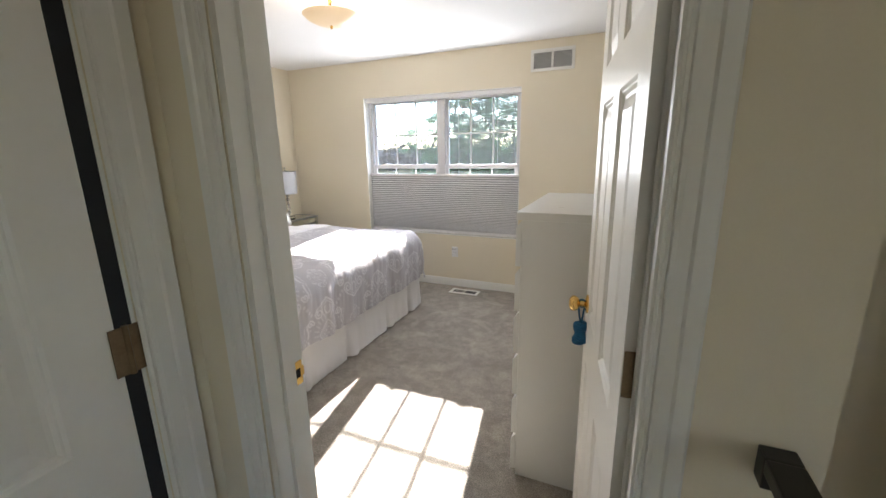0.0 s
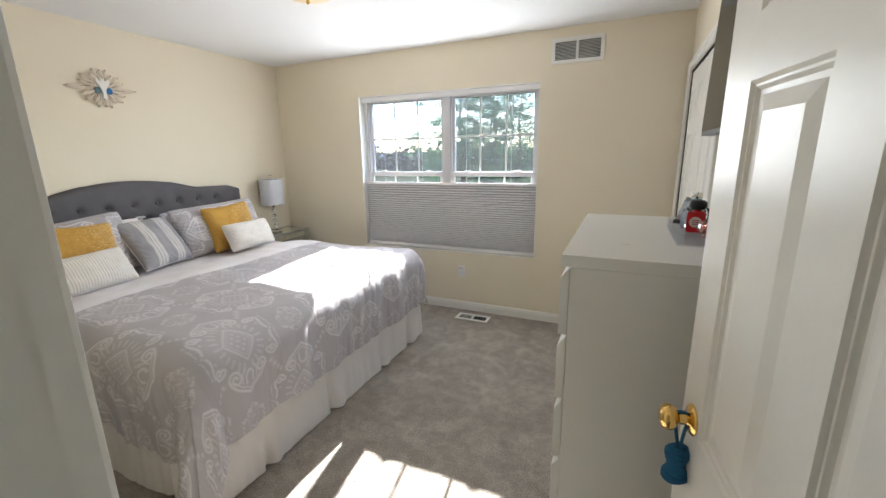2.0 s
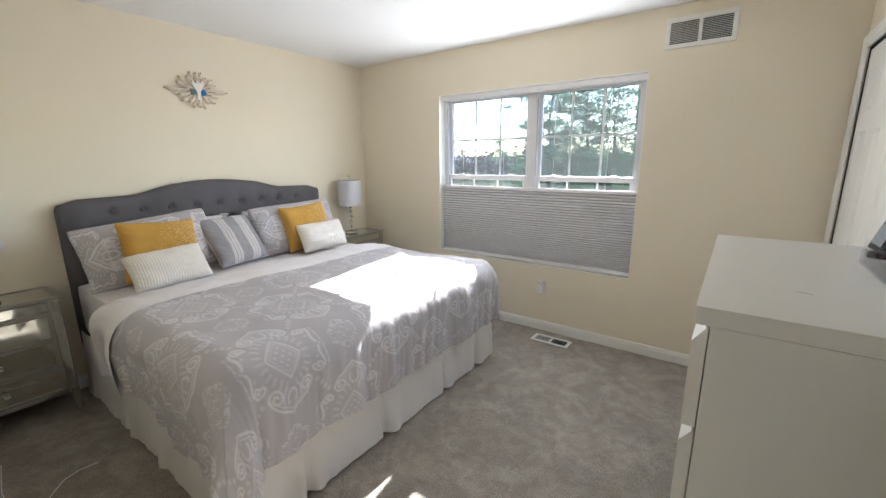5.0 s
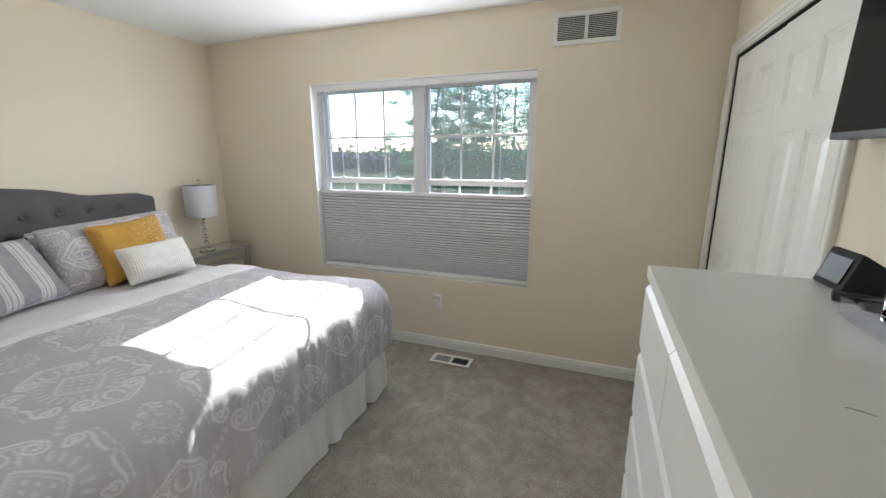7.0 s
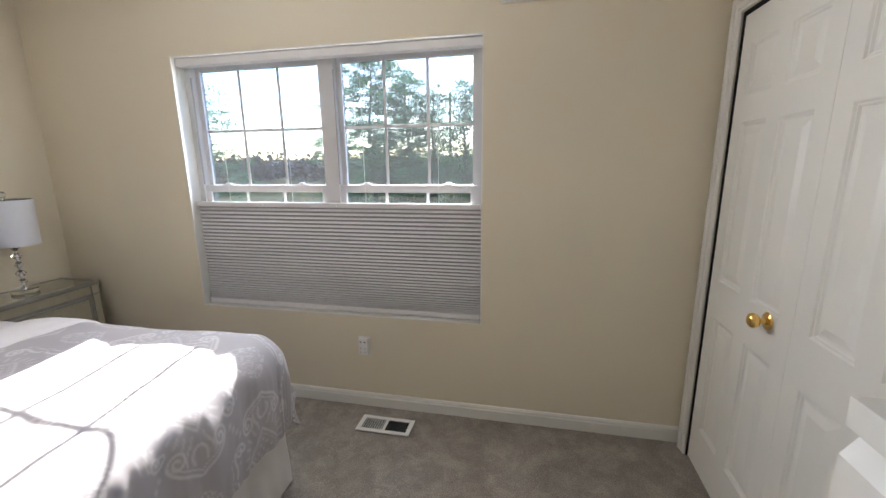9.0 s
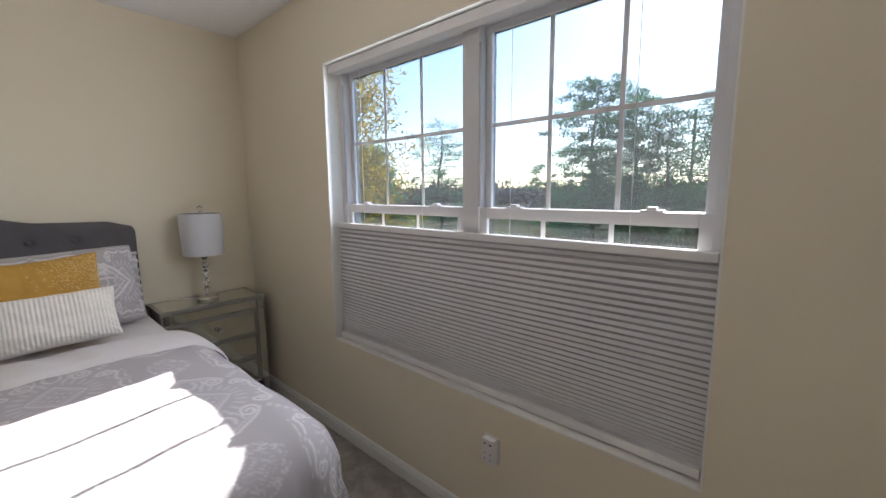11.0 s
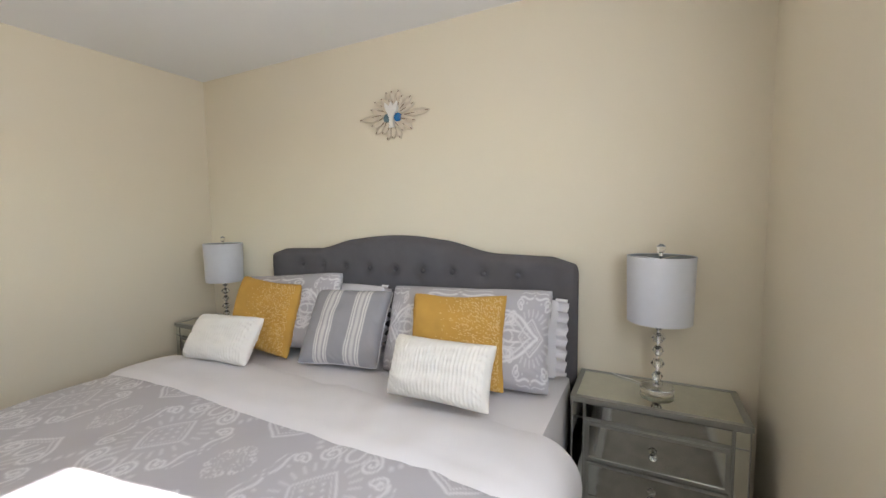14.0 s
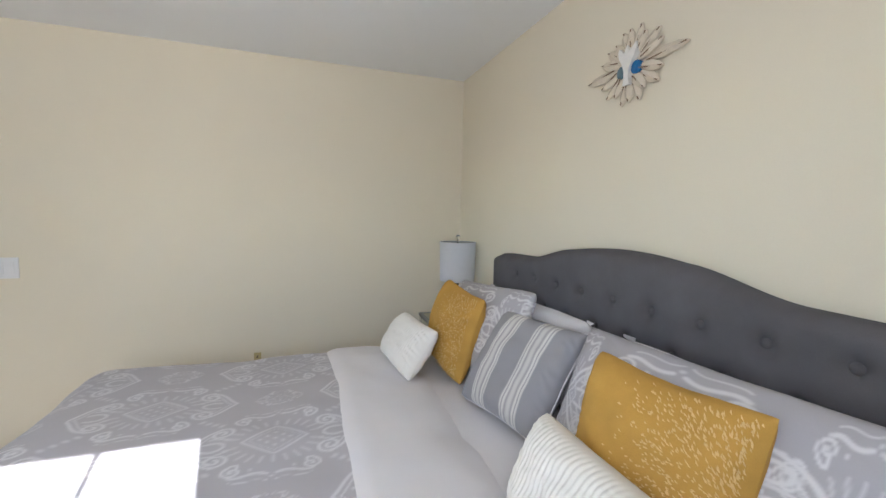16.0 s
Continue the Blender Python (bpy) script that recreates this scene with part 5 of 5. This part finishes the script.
sidep = [(-0.055, 0.004), (-0.030, 0.082), (-0.022, 0.083), (0.062, 0.030), (0.066, 0.006), (0.055, 0.0), (-0.045, 0.0)]
rows = []
for y in (-0.050, -0.046, 0.046, 0.050):
    k = 0.96 if abs(y) > 0.048 else 1.0
    rows += [(x * k, y, 0.04 + (z - 0.04) * k if z > 0.001 else 0.0) for x, z in sidep + sidep[:1]]
grid_faces(b2, rows, 4, len(sidep) + 1)
bmesh.ops.remove_doubles(b2, verts=b2.verts, dist=1e-5)
bmesh.ops.holes_fill(b2, edges=b2.edges)
part("body", b2, FABD, disp, "dark grey fabric body")
b2 = bmesh.new()
box(b2, -0.0008, 0.0008, -0.038, 0.038, -0.028, 0.028)
SCR2 = material("grey lit-off screen", (0.035, 0.037, 0.04), 0.35, var=0.05, bump=0.0, spec=0.2)
part("screen", b2, SCR2, disp, "glossy grey screen", m=pose(-0.0445, 0, 0.044, 0, 17.8, 0))
rem = thing("remote_control", "black remote control lying on the chest", "remote control", pose(-0.160, 3.676, DRH, 0, 0, 70) @ Matrix.Scale(0.85, 4))
b2 = bmesh.new()
box(b2, -0.022, 0.022, -0.07, 0.07, 0.0, 0.018, 0.007)
part("body", b2, BLACK, rem, smooth=50)
b2 = bmesh.new()
lathe(b2, [(0, 0.0195), (0.013, 0.0195), (0.014, 0.017)], 20, pose(0, 0.035, 0))
part("dial", b2, BLACKMETAL, rem)
bm_mark = bmesh.new()
grid_faces(bm_mark, [(-0.014, -0.0016, 0.0004), (-0.012, 0.0014, 0.0004), (0.0, -0.0008, 0.0004), (0.0, 0.0028, 0.0004), (0.013, -0.0024, 0.0004), (0.012, 0.0004, 0.0004)], 3, 2)
MARK = material("grey scuff", (0.32, 0.30, 0.28), 0.6, var=0.2)
part("scuff", bm_mark, MARK, dresser, "small grey scuff mark", m=pose(-0.375, 3.245, DRH, 0, 0, -20))

rem_b = thing("remote_control", "slim black remote control lying beside the tray", "remote control", pose(-0.135, 3.632, DRH, 0, 0, 78) @ Matrix.Scale(0.8, 4))
b2 = bmesh.new()
box(b2, -0.020, 0.020, -0.075, 0.075, 0.0, 0.015, 0.006)
part("body", b2, BLACK, rem_b, smooth=50)
for k in range(4):
    b2 = bmesh.new()
    lathe(b2, [(0, 0.0163), (0.004, 0.0163), (0.0045, 0.0145)], 10, pose(0, -0.035 + k * 0.02, 0))
    part("button", b2, BLACKMETAL, rem_b)
GREYBOX = material("pale grey card", (0.50, 0.51, 0.51), 0.5, var=0.04, scale=20)
for k, (gx, gy, gh) in enumerate(((-0.088, 3.548, 0.098), (-0.086, 3.478, 0.094))):
    gbox = thing("cosmetic_box", "pale grey cosmetic box standing in the tray", "box", pose(gx, gy, TZ, 0, 0, 4 - 7 * k))
    b2 = bmesh.new()
    box(b2, -0.021, 0.021, -0.026, 0.026, 0.0, gh - 0.018, 0.002)
    part("body", b2, GREYBOX, gbox)
    b2 = bmesh.new()
    box(b2, -0.0216, 0.0216, -0.0266, 0.0266, gh - 0.0178, gh, 0.002)
    part("lid", b2, GREYBOX, gbox)

# blue cord hanging from the bedroom knob
tas = thing("door_tassel", "teal blue knotted cord hanging from the brass knob", "tassel")
kb = door_m @ Vector((0.735 - 0.065, 0.0175 + 0.020, 0.95))
b2 = bmesh.new()
loop = [kb + Vector((0.013 * math.cos(a), 0.004, 0.013 * math.sin(a))) for a in np.linspace(0.3, 2 * math.pi + 0.2, 20)]
tube(b2, loop, 0.0035, 8)
tube(b2, [kb + Vector((0.010, 0, -0.010)), kb + Vector((0.006, 0, -0.04)), kb + Vector((0.002, -0.002, -0.075))], 0.0035, 8)
tube(b2, [kb + Vector((-0.011, 0, -0.008)), kb + Vector((-0.006, 0, -0.04)), kb + Vector((0.001, -0.002, -0.075))], 0.0035, 8)
part("loop", b2, BLUECORD, tas, smooth=180)
b2 = bmesh.new()
for k in range(10):
    z = -0.072 - k * 0.0075
    r = 0.016 + 0.004 * math.sin(k * 0.9) + (0.002 if k > 4 else 0)
    ring = [kb + Vector((r * math.cos(a), r * 0.8 * math.sin(a), z + 0.003 * math.sin(a * 2 + k))) for a in np.linspace(0, 2 * math.pi, 16)]
    bring = bmesh.new()
    tube(bring, ring, 0.0052, 7)
    part("strand", bring, BLUECORD, tas, smooth=180)
lathe(b2, [(0.003, -0.068), (0.015, -0.078), (0.017, -0.135), (0.012, -0.150), (0, -0.150)], 14, Matrix.Translation(kb))
part("knot", b2, BLUECORD, tas, smooth=180)

# ---------------------------------------------------------------- outdoors
GZ = -3.0
GRASS = material("dry lawn", (0.11, 0.115, 0.045), 0.95, var=0.35, scale=0.12, fine=9, bump=0.4, bump_dist=0.05, spec=0.1, tint=(0.13, 0.10, 0.05))
PAVE = material("pale concrete", (0.42, 0.41, 0.39), 0.9, var=0.1, scale=0.8, fine=30, bump=0.2)
BARK = material("grey brown bark", (0.085, 0.065, 0.05), 0.95, var=0.3, scale=6, fine=40, bump=0.6, bump_dist=0.02)
PINE = material("dusty green pine needles", (0.11, 0.31, 0.14), 0.6, var=0.35, scale=1.2, fine=6, bump=0.0, tint=(0.08, 0.18, 0.11), translucent=0.7)
GOLD = material("yellow autumn leaves", (0.62, 0.42, 0.025), 0.7, var=0.30, scale=1.0, fine=5, bump=0.0, tint=(0.45, 0.36, 0.03), translucent=0.7)
SHRUB = material("olive shrub leaves", (0.14, 0.15, 0.035), 0.8, var=0.4, scale=1.0, fine=4, bump=0.0, tint=(0.16, 0.12, 0.03), translucent=0.7)
WOODS = material("bare grey woods", (0.13, 0.105, 0.095), 0.95, var=0.35, scale=0.05, fine=0.6, bump=0.0)
ROOFM = material("pale metal roof", (0.55, 0.57, 0.62), 0.5, var=0.05, scale=0.5)
SIDING = material("grey siding", (0.30, 0.29, 0.30), 0.8, var=0.08, scale=0.4)

bm = bmesh.new()
ng = 40
pts = []
for i in range(ng + 1):
    for j in range(ng + 1):
        a, r = 2 * math.pi * i / ng, 9.0 * (1.19 ** j) - 9.0
        x, y = -2 + r * math.cos(a), 6 + r * math.sin(a)
        rise = 0.0 if r < 60 else min(14.0, (r - 60) * 0.012)
        pts.append((x, y, GZ + rise + (0.3 * wob(x * 0.05, y * 0.05) if r > 8 else 0)))
grid_faces(bm, pts, ng + 1, ng + 1)
bmesh.ops.remove_doubles(bm, verts=bm.verts, dist=1e-4)
solid("ground", bm, GRASS, "dry autumn lawn reaching the horizon", "ground", kind="structure", smooth=180)
bm = bmesh.new()
box(bm, -40, 30, 28.0, 35.0, GZ - 0.5, GZ + 0.10)
solid("road", bm, PAVE, "pale concrete road beyond the lawn", "road", kind="structure")


def leaf_mesh(name, centres, size, spread, per, seed, flat=0.5):
    """Many small leaf quads round the given centres, as one mesh."""
    rs = np.random.RandomState(seed)
    c = np.repeat(np.array(centres, float), per, 0)
    c = c + rs.normal(0, 1, c.shape) * np.array([spread, spread, spread * flat])
    n2 = len(c)
    a = rs.normal(0, 1, (n2, 3))
    a /= np.linalg.norm(a, axis=1)[:, None]
    b = np.cross(a, rs.normal(0, 1, (n2, 3)))
    b /= np.linalg.norm(b, axis=1)[:, None]
    sz = size * rs.uniform(0.6, 1.4, (n2, 1))
    v = np.stack([c - a * sz, c - b * sz * 0.42, c + a * sz, c + b * sz * 0.42], 1).reshape(-1, 3)
    fcs = np.arange(n2 * 4).reshape(-1, 4)
    me = bpy.data.meshes.new(name)
    me.from_pydata(v.tolist(), [], fcs.tolist())
    return me


def limb(bm2, p0, p1, r0, r1, seed, n2=5):
    rs = random.Random(seed)
    prev = None
    for k in range(n2 + 1):
        f = k / n2
        p = Vector(p0).lerp(Vector(p1), f) + Vector((rs.uniform(-1, 1), rs.uniform(-1, 1), 0)) * 0.03 * (Vector(p1) - Vector(p0)).length * math.sin(f * math.pi)
        ring = []
        r = r0 + (r1 - r0) * f
        d = (Vector(p1) - Vector(p0)).normalized().to_track_quat('Z', 'Y')
        for q in range(6):
            a = q * math.pi / 3
            ring.append(bm2.verts.new(p + d @ Vector((r * math.cos(a), r * math.sin(a), 0))))
        if prev:
            for q in range(6):
                bm2.faces.new((prev[q], prev[(q + 1) % 6], ring[(q + 1) % 6], ring[q]))
        prev = ring


def pine(x, y, h, rad, seed, dens=1.0, mat=PINE, label="tall green pine with layered uneven branches", bare=0.12, tilt=0.1):
    rs = random.Random(seed)
    t = thing("pine_tree", label, "tree", pose(x, y, GZ))
    b3 = bmesh.new()
    limb(b3, (0, 0, -0.1), (rs.uniform(-0.2, 0.2), 0, h * 0.98), h * 0.018, 0.02, seed, 8)
    centres = []
    nb = 104
    for k in range(nb):
        f = bare + (0.98 - bare) * (k / nb) ** 0.9
        z = h * f
        ln = rad * (0.25 + 0.95 * math.sin(math.pi * min(1.0, (1 - f) * 0.62 + 0.06))) * rs.uniform(0.55, 1.15)
        a = k * 2.4 + rs.uniform(-0.5, 0.5)
        tip = Vector((ln * math.cos(a), ln * math.sin(a), z + ln * tilt + rs.uniform(-0.1, 0.3)))
        limb(b3, (0, 0, z), tip, 0.035 * (1.2 - f) + 0.008, 0.006, seed + k, 3)
        for q in range(max(1, int(6 * dens * ln / rad) + 1)):
            g = rs.uniform(0.30, 1.02)
            centres.append((tip.x * g + rs.uniform(-0.35, 0.35), tip.y * g + rs.uniform(-0.35, 0.35), z + (tip.z - z) * g + rs.uniform(-0.25, 0.30)))
    part("trunk", b3, BARK, t, "grey brown trunk and limbs")
    me = leaf_mesh("crown", centres, 0.075, 0.21, int(92 * dens), seed, 0.42)
    me.materials.append(mat)
    cr = new("crown", me)
    cr.parent = t
    return t


def broadleaf(x, y, h, rad, seed, mat, label, per=16, size=0.06, nb=60, clear=0.2):
    rs = random.Random(seed)
    t = thing("broadleaf_tree", label, "tree", pose(x, y, GZ))
    b3 = bmesh.new()
    limb(b3, (0, 0, -0.1), (rs.uniform(-0.3, 0.3), rs.uniform(-0.3, 0.3), h * 0.85), 0.16, 0.03, seed, 7)
    centres = []
    for k in range(nb):
        f = clear + (0.95 - clear) * rs.random()
        z = h * f
        a = rs.uniform(0, 2 * math.pi)
        ln = rad * math.sin(math.pi * min(1, 0.2 + f * 0.72)) * rs.uniform(0.5, 1.15)
        tip = Vector((ln * math.cos(a), ln * math.sin(a), z + ln * rs.uniform(0.15, 0.6)))
        limb(b3, (0, 0, z * 0.85), tip, 0.03, 0.004, seed + k, 3)
        for q in range(6):
            g = rs.uniform(0.35, 1.05)
            p = Vector((0, 0, z * 0.85)).lerp(tip, g)
            centres.append((p.x + rs.uniform(-0.3, 0.3), p.y + rs.uniform(-0.3, 0.3), p.z + rs.uniform(-0.25, 0.25)))
    part("trunk", b3, BARK, t, "grey trunk and thin limbs")
    me = leaf_mesh("crown", centres, size, 0.28, per, seed, 0.8)
    me.materials.append(mat)
    cr = new("crown", me)
    cr.parent = t
    return t


def at_bearing(az, dist, ox=-1.0, oy=4.4):
    return ox + dist * math.sin(radians(az)), oy + dist * math.cos(radians(az))


x, y = at_bearing(-21.9, 23)
pine(x, y, 10.1, 2.9, 11, 0.72, bare=0.08)
x, y = at_bearing(-17.2, 26)
pine(x, y, 10.0, 2.0, 12, 0.48)
x, y = at_bearing(-13.3, 25)
pine(x, y, 8.9, 1.8, 13, 0.42)
x, y = at_bearing(-8.6, 24)
pine(x, y, 9.0, 2.0, 14, 0.42)
x, y = at_bearing(-1.5, 26)
pine(x, y, 9.2, 2.2, 15, 0.42)
x, y = at_bearing(-42.5, 30)
pine(x, y, 9.4, 2.6, 16, 0.30, label="thin dark conifer with sparse branches", bare=0.2, tilt=0.02)
x, y = at_bearing(-57, 12)
broadleaf(x, y, 8.8, 2.6, 21, GOLD, "yellow autumn tree with thin drooping limbs", per=30, nb=80)
x, y = at_bearing(-66, 11)
broadleaf(x, y, 8.5, 2.6, 22, GOLD, "yellow autumn tree with thin drooping limbs", per=30, nb=80)
x, y = at_bearing(-53, 22)
pine(x, y, 6.6, 2.0, 17, 0.9)
for k, (az, d, h, mt) in enumerate(((-50, 13, 2.6, GOLD), (-44, 15, 2.1, SHRUB), (-58, 10, 2.4, SHRUB), (-38, 19, 1.8, SHRUB), (-16, 21, 2.6, SHRUB), (-9, 20, 2.8, SHRUB), (-28, 26, 1.8, SHRUB), (-3, 19, 2.4, GOLD), (-34, 24, 1.6, SHRUB))):
    x, y = at_bearing(az, d)
    s = broadleaf(x, y, h, 1.5, 40 + k, mt, "low olive autumn shrub" if mt is SHRUB else "low yellow autumn shrub", per=18, size=0.07, nb=26, clear=0.1)
    s.name = "shrub"
    tagged(s, category="shrub")
# wooden utility pole behind the pines
x, y = at_bearing(-11.0, 40)
upole = thing("utility_pole", "thin grey wooden utility pole with a crossarm", "utility pole", pose(x, y, GZ))
b2 = bmesh.new()
lathe(b2, [(0, -0.2), (0.17, -0.2), (0.11, 10.9), (0, 10.92)], 12)
part("post", b2, BARK, upole, smooth=40)
b2 = bmesh.new()
box(b2, -1.15, 1.15, -0.06, 0.06, 10.2, 10.32, 0.01)
part("crossarm", b2, BARK, upole)
for dx in (-1.05, -0.5, 0.5, 1.05):
    b2 = bmesh.new()
    lathe(b2, [(0, 10.32), (0.05, 10.32), (0.06, 10.40), (0.03, 10.48), (0, 10.48)], 10, pose(dx, 0, 0))
    part("insulator", b2, SIDING, upole)
# far woods on the rising ground, and a pale-roofed barn
cs = []
rs = random.Random(9)
for k in range(900):
    az = rs.uniform(-80, 40)
    d = rs.uniform(90, 170)
    x, y = at_bearing(az, d)
    g = 6.0 * (0.2 + 0.8 * rs.random())
    cs.append((x, y, GZ + min(14, (d - 60) * 0.012) + g * rs.random()))
me = leaf_mesh("far_woods", cs, 0.9, 1.0, 26, 5, 1.0)
me.materials.append(WOODS)
tagged(new("far_woods", me), "bare grey autumn woods on the skyline", "woods", kind="stuff")
x, y = at_bearing(-32, 150)
barn = thing("barn", "far grey building with a pale roof", "building", pose(x, y, GZ, 0, 0, 20))
b2 = bmesh.new()
box(b2, -7, 7, -4, 4, -0.5, 3.0)
part("wall", b2, SIDING, barn)
b2 = bmesh.new()
grid_faces(b2, [(-7.4, -4.5, 2.9), (7.4, -4.5, 2.9), (-7.4, 0, 4.8), (7.4, 0, 4.8), (-7.4, 4.5, 2.9), (7.4, 4.5, 2.9)], 3, 2)
part("roof", b2, ROOFM, barn)
